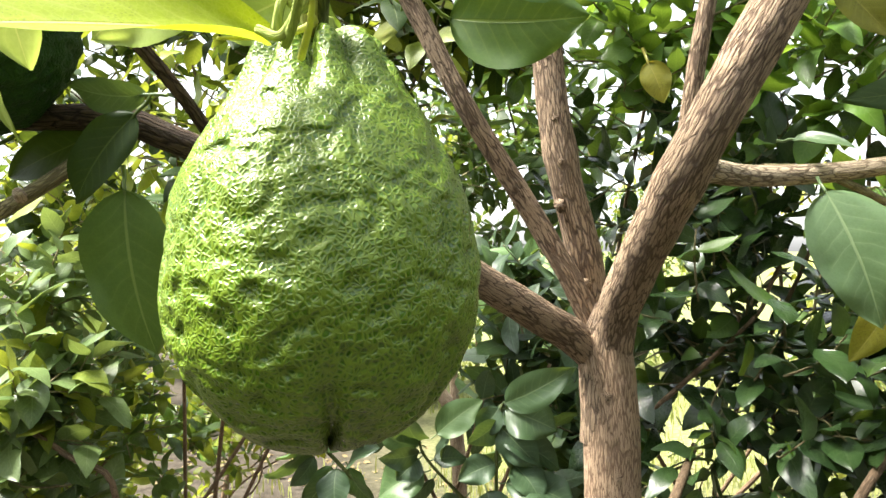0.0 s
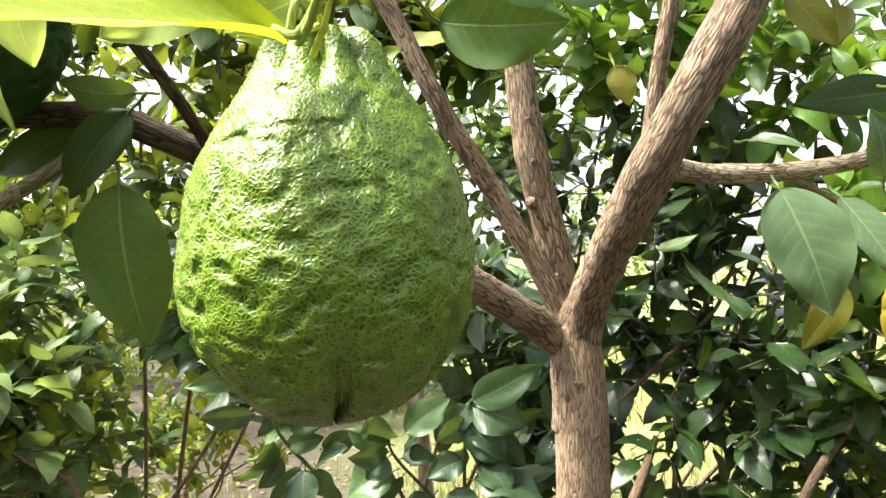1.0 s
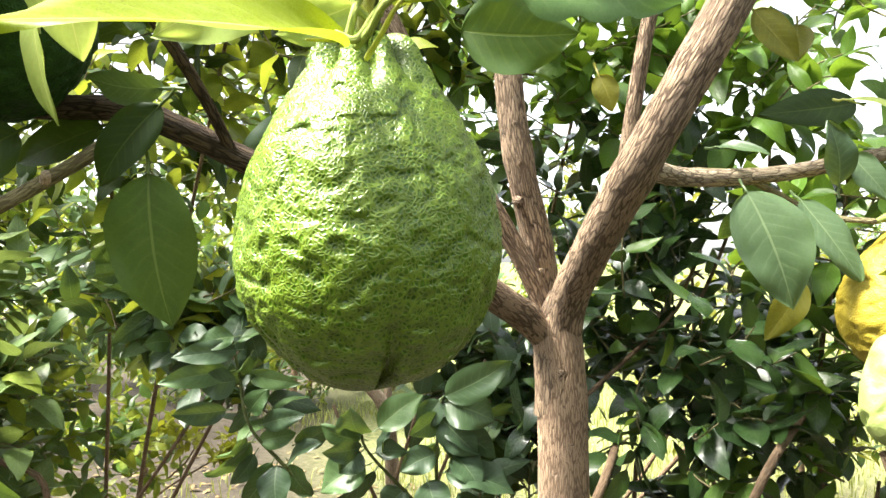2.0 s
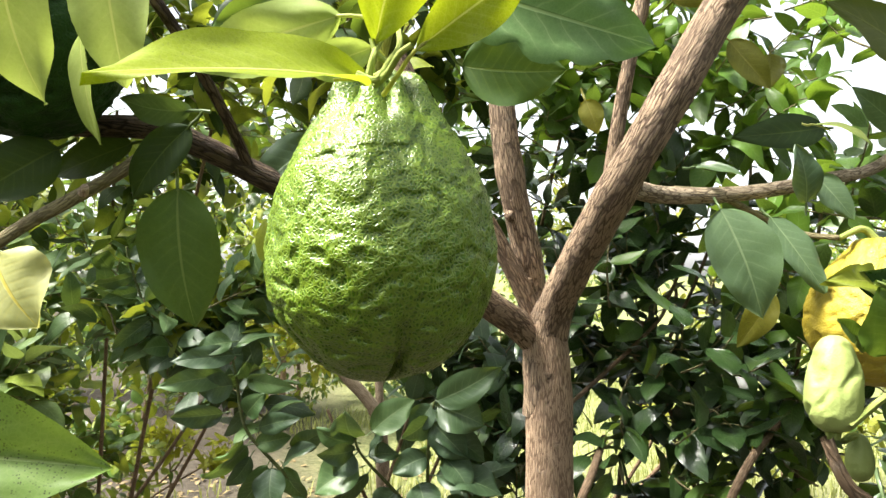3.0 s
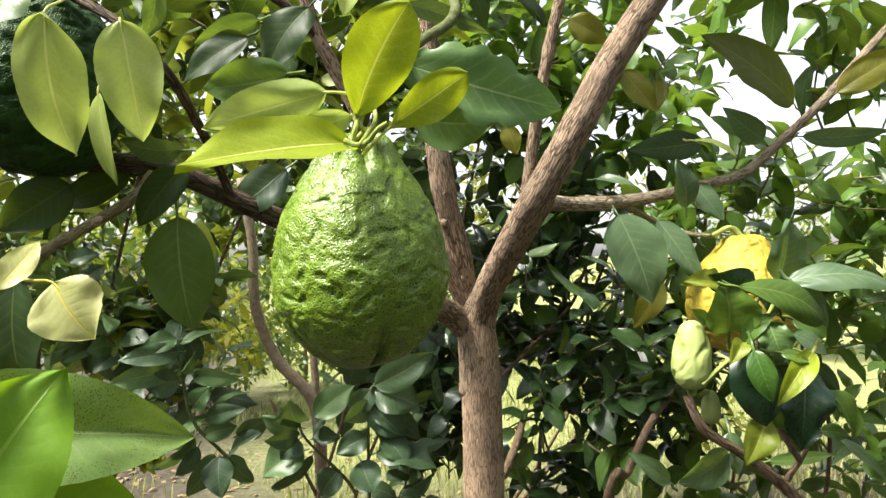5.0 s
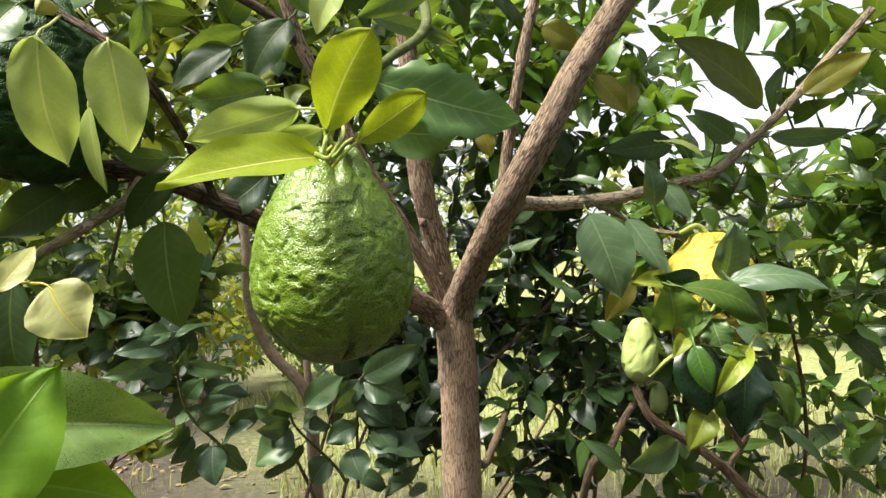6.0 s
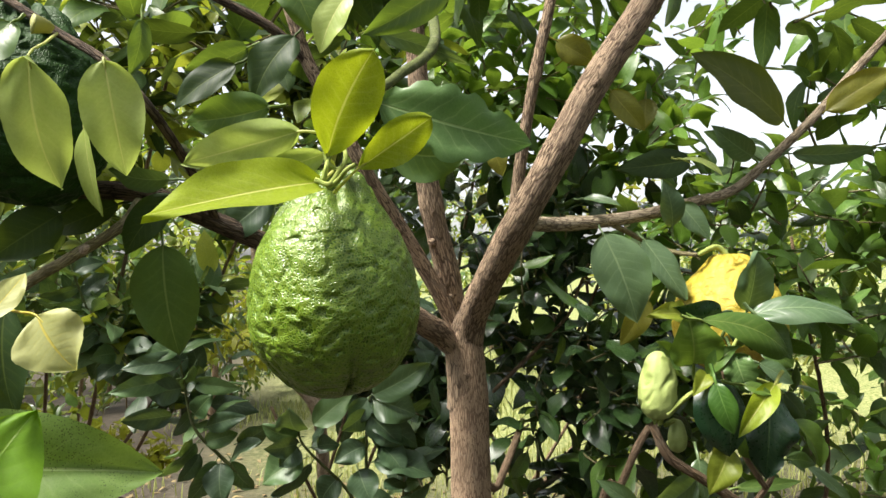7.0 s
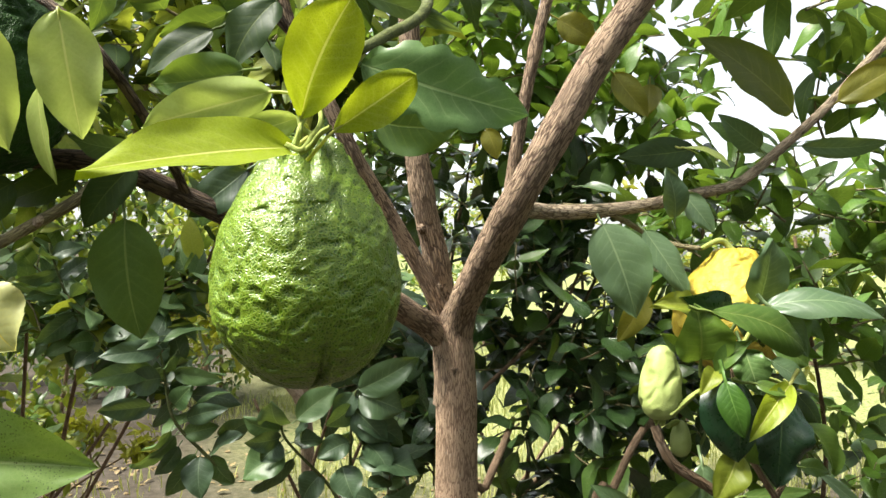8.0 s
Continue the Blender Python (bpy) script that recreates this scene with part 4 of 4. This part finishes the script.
tube("shoot", bush, [(-0.299, 1.140, 1.271), (-0.353, 1.140, 1.338), (-0.387, 1.140, 1.378), (-0.429, 1.140, 1.491), (-0.436, 1.140, 1.523)], 0.0036, 0.002, TWIG_DEEP, sides=8, lumps=0.1)
leaf(bush, (-0.207, 1.020, 1.326), (-0.314, 0.989, 1.317), 0.044, LEAF_BLUE, face=10, bend=0.09, fold=0.22)
leaf(bush, (-0.206, 1.020, 1.341), (-0.119, 1.034, 1.358), 0.033, LEAF_BUSH, face=-70, bend=0.09, fold=0.22)
leaf(bush, (-0.185, 1.020, 1.281), (-0.092, 0.978, 1.271), 0.038, LEAF_BUSH, face=18, bend=0.09, fold=0.22)
leaf(bush, (-0.209, 1.020, 1.271), (-0.275, 1.005, 1.268), 0.056, LEAF_BLUE, face=-15, bend=0.09, fold=0.22)
leaf(bush, (-0.221, 1.020, 1.288), (-0.334, 0.983, 1.273), 0.046, LEAF_BUSH, face=-10, bend=0.09, fold=0.22)
leaf(bush, (-0.226, 1.020, 1.220), (-0.322, 1.029, 1.211), 0.048, LEAF_BLUE, face=-27, bend=0.09, fold=0.22)
leaf(bush, (-0.191, 1.020, 1.172), (-0.239, 1.001, 1.140), 0.058, LEAF_BUSH, face=-76, bend=0.09, fold=0.22)
leaf(bush, (-0.183, 1.020, 1.161), (-0.261, 1.011, 1.108), 0.052, LEAF_BUSH, face=-67, bend=0.09, fold=0.22)
leaf(bush, (-0.176, 1.020, 1.141), (-0.218, 1.017, 1.089), 0.036, LEAF_BLUE, face=-33, bend=0.09, fold=0.22)
leaf(bush, (-0.146, 1.020, 1.124), (-0.199, 1.029, 1.046), 0.055, LEAF_BUSH, face=-31, bend=0.09, fold=0.22)
leaf(bush, (-0.137, 1.020, 1.120), (-0.132, 0.993, 1.047), 0.062, LEAF_BLUE, face=4, bend=0.09, fold=0.22)
leaf(bush, (-0.116, 1.020, 1.121), (-0.074, 1.022, 1.064), 0.055, LEAF_BUSH, face=27, bend=0.09, fold=0.22)
leaf(bush, (-0.185, 1.020, 1.218), (-0.151, 0.993, 1.260), 0.044, LEAF_BUSH, face=-7, bend=0.09, fold=0.22)
leaf(bush, (-0.162, 1.020, 1.193), (-0.084, 0.970, 1.220), 0.040, LEAF_BLUE, face=-1, bend=0.09, fold=0.22)
leaf(bush, (-0.155, 1.020, 1.209), (-0.078, 0.994, 1.243), 0.030, LEAF_BUSH, face=-72, bend=0.09, fold=0.22)
leaf(bush, (-0.102, 1.020, 1.157), (-0.040, 0.995, 1.195), 0.048, LEAF_BLUE, face=30, bend=0.09, fold=0.22)
leaf(bush, (-0.185, 1.020, 1.314), (-0.216, 1.017, 1.279), 0.040, LEAF_BUSH, face=-75, bend=0.09, fold=0.22)
leaf(bush, (-0.213, 1.020, 1.349), (-0.276, 1.008, 1.329), 0.044, LEAF_BUSH, face=19, bend=0.09, fold=0.22)
leaf(bush, (-0.117, 1.020, 1.126), (-0.056, 0.972, 1.170), 0.051, LEAF_BLUE, face=-58, bend=0.09, fold=0.22)
leaf(bush, (-0.169, 1.020, 1.164), (-0.103, 1.027, 1.175), 0.040, LEAF_BUSH, face=6, bend=0.09, fold=0.22)
leaf(bush, (0.010, 0.920, 1.195), (-0.007, 0.877, 1.250), 0.060, LEAF_GREY, face=-18, bend=0.09, fold=0.22)
leaf(bush, (0.010, 0.920, 1.187), (-0.056, 0.923, 1.212), 0.047, LEAF_BUSH, face=-33, bend=0.09, fold=0.22)
leaf(bush, (0.010, 0.920, 1.174), (-0.053, 0.887, 1.175), 0.040, LEAF_BLUE, face=-18, bend=0.09, fold=0.22)
leaf(bush, (0.018, 0.920, 1.143), (-0.056, 0.920, 1.101), 0.069, LEAF_BUSH, face=25, bend=0.09, fold=0.22)
leaf(bush, (0.034, 0.920, 1.134), (-0.040, 0.929, 1.075), 0.043, LEAF_BLUE, face=-46, bend=0.09, fold=0.22)
leaf(bush, (0.034, 0.920, 1.164), (0.089, 0.928, 1.163), 0.039, LEAF_BLUE, face=-42, bend=0.09, fold=0.22)
leaf(bush, (0.039, 0.920, 1.205), (0.115, 0.936, 1.257), 0.055, LEAF_BUSH, face=-4, bend=0.09, fold=0.22)
leaf(bush, (0.137, 0.920, 1.180), (0.083, 0.923, 1.137), 0.062, LEAF_BUSH, face=-49, bend=0.09, fold=0.22)
leaf(bush, (0.047, 0.920, 1.163), (0.062, 0.936, 1.204), 0.043, LEAF_BLUE, face=-72, bend=0.09, fold=0.22)
leaf(bush, (0.010, 0.920, 1.165), (-0.025, 0.904, 1.135), 0.048, LEAF_BLUE, face=-1, bend=0.09, fold=0.22)
leaf(bush, (0.084, 0.920, 1.102), (0.053, 0.940, 1.049), 0.058, LEAF_BLUE, face=27, bend=0.09, fold=0.22)
leaf(bush, (0.144, 0.860, 1.268), (0.245, 0.818, 1.331), 0.058, LEAF_GREY, face=1, bend=0.09, fold=0.22)
leaf(bush, (0.144, 0.860, 1.259), (0.222, 0.842, 1.230), 0.074, LEAF_GREY, face=-15, bend=0.09, fold=0.22)
leaf(bush, (0.137, 0.860, 1.232), (0.195, 0.848, 1.173), 0.060, LEAF_BLUE, face=10, bend=0.09, fold=0.22)
leaf(bush, (0.137, 0.860, 1.218), (0.229, 0.866, 1.164), 0.051, LEAF_BLUE, face=-34, bend=0.09, fold=0.22)
leaf(bush, (0.146, 0.860, 1.145), (0.253, 0.833, 1.116), 0.079, LEAF_BLUE, face=-58, bend=0.09, fold=0.22)
leaf(bush, (0.117, 0.860, 1.132), (0.136, 0.832, 1.081), 0.060, LEAF_BLUE, face=-12, bend=0.09, fold=0.22)
leaf(bush, (0.129, 0.860, 1.175), (0.072, 0.855, 1.150), 0.047, LEAF_BLUE, face=12, bend=0.09, fold=0.22)
leaf(bush, (0.134, 0.860, 1.240), (0.086, 0.859, 1.206), 0.047, LEAF_BUSH, face=-34, bend=0.09, fold=0.22)
leaf(bush, (0.158, 0.860, 1.173), (0.197, 0.826, 1.123), 0.057, LEAF_BLUE, face=-34, bend=0.09, fold=0.22)
leaf(bush, (0.135, 0.860, 1.261), (0.101, 0.870, 1.217), 0.043, LEAF_BLUE, face=4, bend=0.09, fold=0.22)
leaf(bush, (0.143, 0.860, 1.203), (0.160, 0.870, 1.149), 0.051, LEAF_BLUE, face=-55, bend=0.09, fold=0.22)
leaf(bush, (-0.420, 1.140, 1.467), (-0.503, 1.164, 1.448), 0.035, LEAF_BLUE, face=-52, bend=0.09, fold=0.22)
leaf(bush, (-0.412, 1.140, 1.435), (-0.471, 1.106, 1.416), 0.034, LEAF_BUSH, face=-28, bend=0.09, fold=0.22)
leaf(bush, (-0.406, 1.140, 1.419), (-0.492, 1.104, 1.447), 0.031, LEAF_BUSH, face=-61, bend=0.09, fold=0.22)
leaf(bush, (-0.414, 1.140, 1.451), (-0.367, 1.167, 1.493), 0.038, LEAF_BLUE, face=1, bend=0.09, fold=0.22)
leaf(bush, (-0.382, 1.140, 1.378), (-0.344, 1.139, 1.351), 0.035, LEAF_BUSH, face=13, bend=0.09, fold=0.22)
leaf(bush, (-0.374, 1.140, 1.362), (-0.451, 1.168, 1.367), 0.030, LEAF_BLUE, face=-22, bend=0.09, fold=0.22)
leaf(bush, (-0.382, 1.140, 1.386), (-0.461, 1.153, 1.320), 0.042, LEAF_BUSH, face=-24, bend=0.09, fold=0.22)
leaf(bush, (-0.352, 1.140, 1.328), (-0.390, 1.094, 1.326), 0.042, LEAF_BUSH, face=-4, bend=0.09, fold=0.22)
leaf(bush, (-0.329, 1.140, 1.345), (-0.267, 1.097, 1.338), 0.047, LEAF_BLUE, face=-31, bend=0.09, fold=0.22)
leaf(bush, (-0.422, 1.140, 1.491), (-0.442, 1.105, 1.518), 0.038, LEAF_BUSH, face=-49, bend=0.09, fold=0.22)
leaf(bush, (-0.430, 1.140, 1.499), (-0.375, 1.159, 1.516), 0.038, LEAF_BLUE, face=-12, bend=0.09, fold=0.22)
leaf(bush, (-0.391, 1.140, 1.395), (-0.425, 1.100, 1.406), 0.031, LEAF_BUSH, face=-66, bend=0.09, fold=0.22)
leaf(bush, (-0.399, 1.140, 1.411), (-0.345, 1.129, 1.427), 0.035, LEAF_BUSH, face=-81, bend=0.09, fold=0.22)
leaf(bush, (-0.300, 1.140, 1.312), (-0.356, 1.158, 1.262), 0.047, LEAF_BLUE, face=-57, bend=0.09, fold=0.22)
leaf(bush, (-0.315, 1.140, 1.313), (-0.262, 1.147, 1.286), 0.047, LEAF_BUSH, face=-28, bend=0.09, fold=0.22)
leaf(bush, (-0.338, 1.140, 1.313), (-0.382, 1.107, 1.278), 0.043, LEAF_BLUE, face=13, bend=0.09, fold=0.22)
tube("bud", bush, [(0.316, 0.86, 1.277), (0.309, 0.85, 1.279), (0.300, 0.85, 1.278)], 0.005, 0.003, BARK_BROWN, "dry brown shoot tip", sides=8, lumps=0.4)
shrub("citrus bush with long narrow blue-green leaves over bare soil", (-1.3, 2.1, 0),
      cloud_stems((-1.3, 2.1, 0), ((-0.217, 1.086, 1.314),)),
      [((-0.340, 1.220, 1.420), (0.24, 0.14, 0.14), 24), ((-0.600, 1.450, 1.400), (0.28, 0.25, 0.2), 16)], LEAF_BUSH, 26, 0.10, 200, second=LEAF_SUN_TINT, share=0.25)
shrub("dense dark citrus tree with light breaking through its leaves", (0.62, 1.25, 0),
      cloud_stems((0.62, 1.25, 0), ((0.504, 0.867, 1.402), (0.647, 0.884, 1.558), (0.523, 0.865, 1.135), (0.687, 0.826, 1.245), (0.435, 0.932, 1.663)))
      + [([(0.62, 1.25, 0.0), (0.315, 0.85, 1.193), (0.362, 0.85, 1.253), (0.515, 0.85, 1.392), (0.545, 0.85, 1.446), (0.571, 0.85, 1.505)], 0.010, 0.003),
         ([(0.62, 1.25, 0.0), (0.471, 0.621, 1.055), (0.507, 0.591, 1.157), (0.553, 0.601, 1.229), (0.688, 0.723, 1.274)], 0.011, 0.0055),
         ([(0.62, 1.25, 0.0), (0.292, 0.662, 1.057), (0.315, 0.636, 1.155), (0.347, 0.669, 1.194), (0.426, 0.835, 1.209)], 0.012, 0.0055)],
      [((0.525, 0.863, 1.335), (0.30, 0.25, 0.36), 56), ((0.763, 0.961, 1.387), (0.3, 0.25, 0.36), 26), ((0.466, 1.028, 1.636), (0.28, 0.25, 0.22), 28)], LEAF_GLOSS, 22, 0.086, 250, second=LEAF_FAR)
shrub("leafy citrus tree with glossy green leaves lit from above", (1.2, 1.1, 0),
      cloud_stems((1.2, 1.1, 0), ((0.879, 0.834, 1.118), (0.892, 0.674, 1.551), (0.770, 0.752, 1.650), (0.975, 0.602, 1.668))),
      [((0.828, 0.637, 1.530), (0.36, 0.26, 0.22), 38), ((0.879, 0.834, 1.141), (0.4, 0.25, 0.24), 19), ((1.436, 1.115, 1.225), (0.35, 0.3, 0.3), 18), ((1.034, 0.640, 1.674), (0.22, 0.26, 0.14), 8)], LEAF_FAR, 27, 0.088, 250, second=LEAF_SHOOT, share=0.45)
shrub("tall citrus tree with upright sunlit shoots against the sky", (0.75, 1.9, 0),
      cloud_stems((0.75, 1.9, 0), ((0.817, 1.047, 1.913), (0.433, 1.033, 1.918), (0.638, 1.090, 1.785))),
      [((0.626, 0.938, 1.797), (0.26, 0.28, 0.20), 21), ((0.792, 0.950, 1.963), (0.22, 0.25, 0.16), 10), ((0.381, 0.943, 1.871), (0.30, 0.28, 0.26), 34), ((0.470, 1.023, 2.126), (0.4, 0.3, 0.2), 26), ((0.958, 0.604, 1.928), (0.26, 0.26, 0.16), 8)], LEAF_SHOOT, 28, 0.085, 250, second=LEAF_FAR, share=0.35)
shrub("shady citrus tree with yellowing leaves, brightened as if sunlit, among the green", (-0.9, 2.5, 0),
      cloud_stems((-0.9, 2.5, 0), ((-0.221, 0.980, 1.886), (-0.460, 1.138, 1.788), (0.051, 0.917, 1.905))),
      [((-0.221, 0.979, 1.919), (0.36, 0.25, 0.20), 34), ((-0.512, 1.253, 1.769), (0.36, 0.3, 0.22), 36), ((0.048, 0.866, 1.902), (0.25, 0.25, 0.22), 30), ((-0.961, 1.630, 1.680), (0.32, 0.3, 0.28), 36), ((-0.756, 1.530, 2.030), (0.32, 0.25, 0.22), 26)], LEAF_DEEP, 29, 0.085, 200, second=LEAF_SUN_TINT, share=0.45)
shrub("pale-stemmed citrus tree with thin curved trunks", (-0.1, 2.1, 0), [([(0.111, 1.445, 0.547), (0.087, 1.382, 0.972), (0.067, 1.359, 1.148), (-0.019, 1.373, 1.256), (-0.068, 1.378, 1.385), (-0.074, 1.374, 1.535), (-0.100, 1.373, 1.698)], 0.02, 0.011), ([(0.088, 1.384, 0.916), (0.070, 1.395, 1.259), (0.040, 1.422, 1.538)], 0.012, 0.007)],
      [((-0.1, 2.2, 1.85), (0.6, 0.5, 0.35), 70), ((-0.75, 2.3, 1.5), (0.45, 0.5, 0.4), 60), ((0.25, 2.4, 1.7), (0.4, 0.4, 0.3), 40), ((0.429, 2.388, 2.056), (0.55, 0.3, 0.42), 50)], LEAF_FAR, 24, 0.085, bark=BARK_PALE, second=LEAF_DEEP)
shrub("yellowing citrus bush over bare soil, leaf colour brightened as if sunlit", (-1.1, 3.4, 0), [([(-1.1, 3.4, -0.03), (-1.0, 3.4, 0.5), (-0.9, 3.3, 1.1)], 0.02, 0.007)],
      [((-0.9, 3.0, 1.40), (0.9, 0.5, 0.50), 150), ((-1.3, 2.6, 0.75), (0.7, 0.4, 0.35), 70), ((-0.244, 2.543, 1.832), (0.55, 0.3, 0.42), 60)], LEAF_FAR, 25, 0.085, second=LEAF_SUN_TINT, share=0.8)
shrub("low citrus bush with green and yellowing leaves, the yellow brightened as if sunlit", (-1.1, 1.6, 0),
      cloud_stems((-1.1, 1.6, 0), ((-1.061, 1.730, 1.107), (-0.846, 1.730, 0.954))),
      [((-1.030, 1.730, 1.107), (0.40, 0.3, 0.28), 56), ((-0.885, 1.930, 0.933), (0.3, 0.3, 0.2), 26)], LEAF_FAR, 31, 0.085, 120, second=LEAF_SUN_TINT, share=0.4)
shrub("pale green citrus bush with large leaves beside the soil", (-0.85, 1.35, 0), [([(-0.85, 1.35, -0.03), (-0.62, 1.15, 0.7), (-0.514, 1.0, 1.075), (-0.60, 1.0, 1.150), (-0.714, 1.0, 1.232), (-0.80, 1.05, 1.33)], 0.010, 0.004)],
      [((-0.70, 1.06, 1.20), (0.22, 0.18, 0.24), 34), ((-0.78, 1.20, 1.42), (0.18, 0.18, 0.14), 12)], LEAF_PALEBUSH, 37, 0.098, 160, second=LEAF_SUN_TINT, share=0.15)
shrub("low bush with small yellow leaves at the edge of the soil", (-1.15, 2.9, 0), cloud_stems((-1.15, 2.9, 0), ((-0.707, 2.783, 0.760), (-0.503, 2.743, 0.716), (-0.639, 2.863, 0.974))),
      [((-0.707, 2.783, 0.783), (0.16, 0.14, 0.08), 12), ((-0.503, 2.742, 0.728), (0.12, 0.1, 0.08), 8), ((-0.196, 2.659, 1.224), (0.2, 0.15, 0.16), 14), ((-0.544, 2.933, 1.302), (0.3, 0.2, 0.14), 20)], LEAF_YELLOW, 35, 0.07, 60)
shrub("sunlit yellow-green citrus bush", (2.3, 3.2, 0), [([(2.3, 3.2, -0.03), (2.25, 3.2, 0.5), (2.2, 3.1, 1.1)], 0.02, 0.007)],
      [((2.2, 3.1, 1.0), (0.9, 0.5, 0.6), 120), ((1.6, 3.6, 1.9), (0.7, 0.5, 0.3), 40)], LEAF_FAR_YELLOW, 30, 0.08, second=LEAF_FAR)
for k, (x, y) in enumerate(((-1.7, 7.6), (0.4, 8.0), (-0.5, 7.4), (-3.0, 8.4), (1.9, 8.6))):
    shrub("low spreading citrus bush with leaves down to the soil", (x, y, 0), [([(x, y, -0.03), (x + 0.04, y, 0.3), (x, y, 0.8)], 0.03, 0.012)],
          [((x, y, 0.78), (0.95, 0.7, 0.75), 120)], LEAF_FAR, 80 + k, 0.11, single=0, second=LEAF_SUN_TINT, share=0.45, forms=COARSE)
for k, (x, y, h) in enumerate(((-3.2, 6.0, 2.5), (-0.6, 6.5, 2.4), (3.4, 11.0, 2.8), (7.0, 9.6, 2.6), (-6.5, 8.0, 2.8), (7.5, 8.5, 2.6), (-3.0, 1.8, 2.2))):
    shrub("rounded citrus tree across the orchard", (x, y, 0), [([(x, y, -0.03), (x + 0.05, y, 0.5), (x, y, 1.2)], 0.04, 0.015)],
          [((x, y, h * 0.55), (1.2, 1.0, h * 0.42), 190)], LEAF_FAR, 40 + k, 0.13, single=0, second=LEAF_SUN_TINT, share=0.5, forms=COARSE)
# Unseen trees around the viewpoint, added to block sky light from low angles.
for k, (x, y, h) in enumerate(((-1.8, -1.7, 2.8), (0.3, -2.1, 2.9), (2.0, -1.1, 2.9), (2.4, 0.7, 2.6), (-2.4, -0.2, 2.5))):
    shrub("full citrus tree added out of view to cut low sky light", (x, y, 0), [([(x, y, -0.03), (x + 0.05, y, 0.5), (x, y, 1.2)], 0.04, 0.015)],
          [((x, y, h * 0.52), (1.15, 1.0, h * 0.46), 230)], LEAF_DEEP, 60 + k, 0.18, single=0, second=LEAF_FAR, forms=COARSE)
# dry leaves on the soil
litter_rng = np.random.default_rng(77)
litter = []
for _ in range(900):
    x, y = litter_rng.uniform(-2.2, 1.8), litter_rng.uniform(0.8, 5.5)
    near = math.exp(-((x / 14) ** 2 + ((y - 4) / 14) ** 2))
    z = near * (0.05 * noise.noise(Vector((x * 0.9, y * 0.9, 0))) + 0.02 * noise.noise(Vector((x * 5, y * 5, 3))))
    litter.append(pose(x, y, z + 0.006, litter_rng.uniform(-14, 14), litter_rng.uniform(-14, 14), litter_rng.uniform(0, 360)) @ Matrix.Scale(litter_rng.uniform(0.04, 0.085), 4))
vs, fs, us = [], [], []
for i, m in enumerate(litter):
    v, f, uv = SMALL[i % len(SMALL)]
    m = np.array(m)
    fs.extend([[a + len(v) * i for a in q] for q in f])
    vs.append(v @ m[:3, :3].T + m[:3, 3])
    us.append(uv)
tagged(mesh_object("leaf_litter", np.vstack(vs), fs, LITTER, None, np.vstack(us)), "scattered dry brown and yellow leaves on the soil", "leaf litter", kind="stuff")
# thin grass beyond the bare soil
grass_rng = np.random.default_rng(91)
blades, blade_faces, blade_uv = [], [], []
while len(blades) < 14000 * 5:
    x, y = grass_rng.uniform(-4.0, 5.0), grass_rng.uniform(2.2, 10.0)
    if noise.noise(Vector((x * 0.8, y * 0.8, 5.0))) + 0.4 * (x - 0.1) < grass_rng.uniform(-0.1, 0.35):
        continue
    near = math.exp(-((x / 14) ** 2 + ((y - 4) / 14) ** 2))
    z = near * (0.05 * noise.noise(Vector((x * 0.9, y * 0.9, 0))) + 0.02 * noise.noise(Vector((x * 5, y * 5, 3))))
    w, tall, lean = grass_rng.uniform(0, 6.28), grass_rng.uniform(0.05, 0.16), grass_rng.uniform(0.1, 0.7)
    dx, dy, k = math.cos(w), math.sin(w), len(blades)
    for s, up, half in ((0.0, -0.01, 0.004), (0.45, 0.62, 0.0035)):
        for side in (-1, 1):
            blades.append((x + dx * s * lean * tall - dy * half * side, y + dy * s * lean * tall + dx * half * side, z + up * tall))
            blade_uv.append((s, 0.5 + 0.4 * side))
    blades.append((x + dx * lean * tall, y + dy * lean * tall, z + tall * (1 - 0.3 * lean)))
    blade_uv.append((1.0, 0.5))
    blade_faces += [(k, k + 1, k + 3, k + 2), (k + 2, k + 3, k + 4)]
tagged(mesh_object("grass", blades, blade_faces, GRASS, None, blade_uv), "thin pale yellow-green grass on the orchard soil", "grass", kind="stuff")
# crown of the front tree
rng = np.random.default_rng(5)
tw, po = [], []
for centre, size, count in (((0.720, 0.403, 1.851), (0.24, 0.18, 0.10), 6), ((0.252, 0.408, 1.926), (0.35, 0.2, 0.10), 20), ((-0.124, 0.495, 1.901), (0.30, 0.15, 0.10), 16), ((0.419, 0.317, 2.006), (0.35, 0.3, 0.15), 16)):
    a, b = sprays(rng, centre, np.array(size), count, 7, 0.085)
    tw += a
    po += b
twig_mesh(tree, tw, 0.0022, 0.0012, TWIG_BROWN)
foliage(tree, po, LEAF_MID, 200)
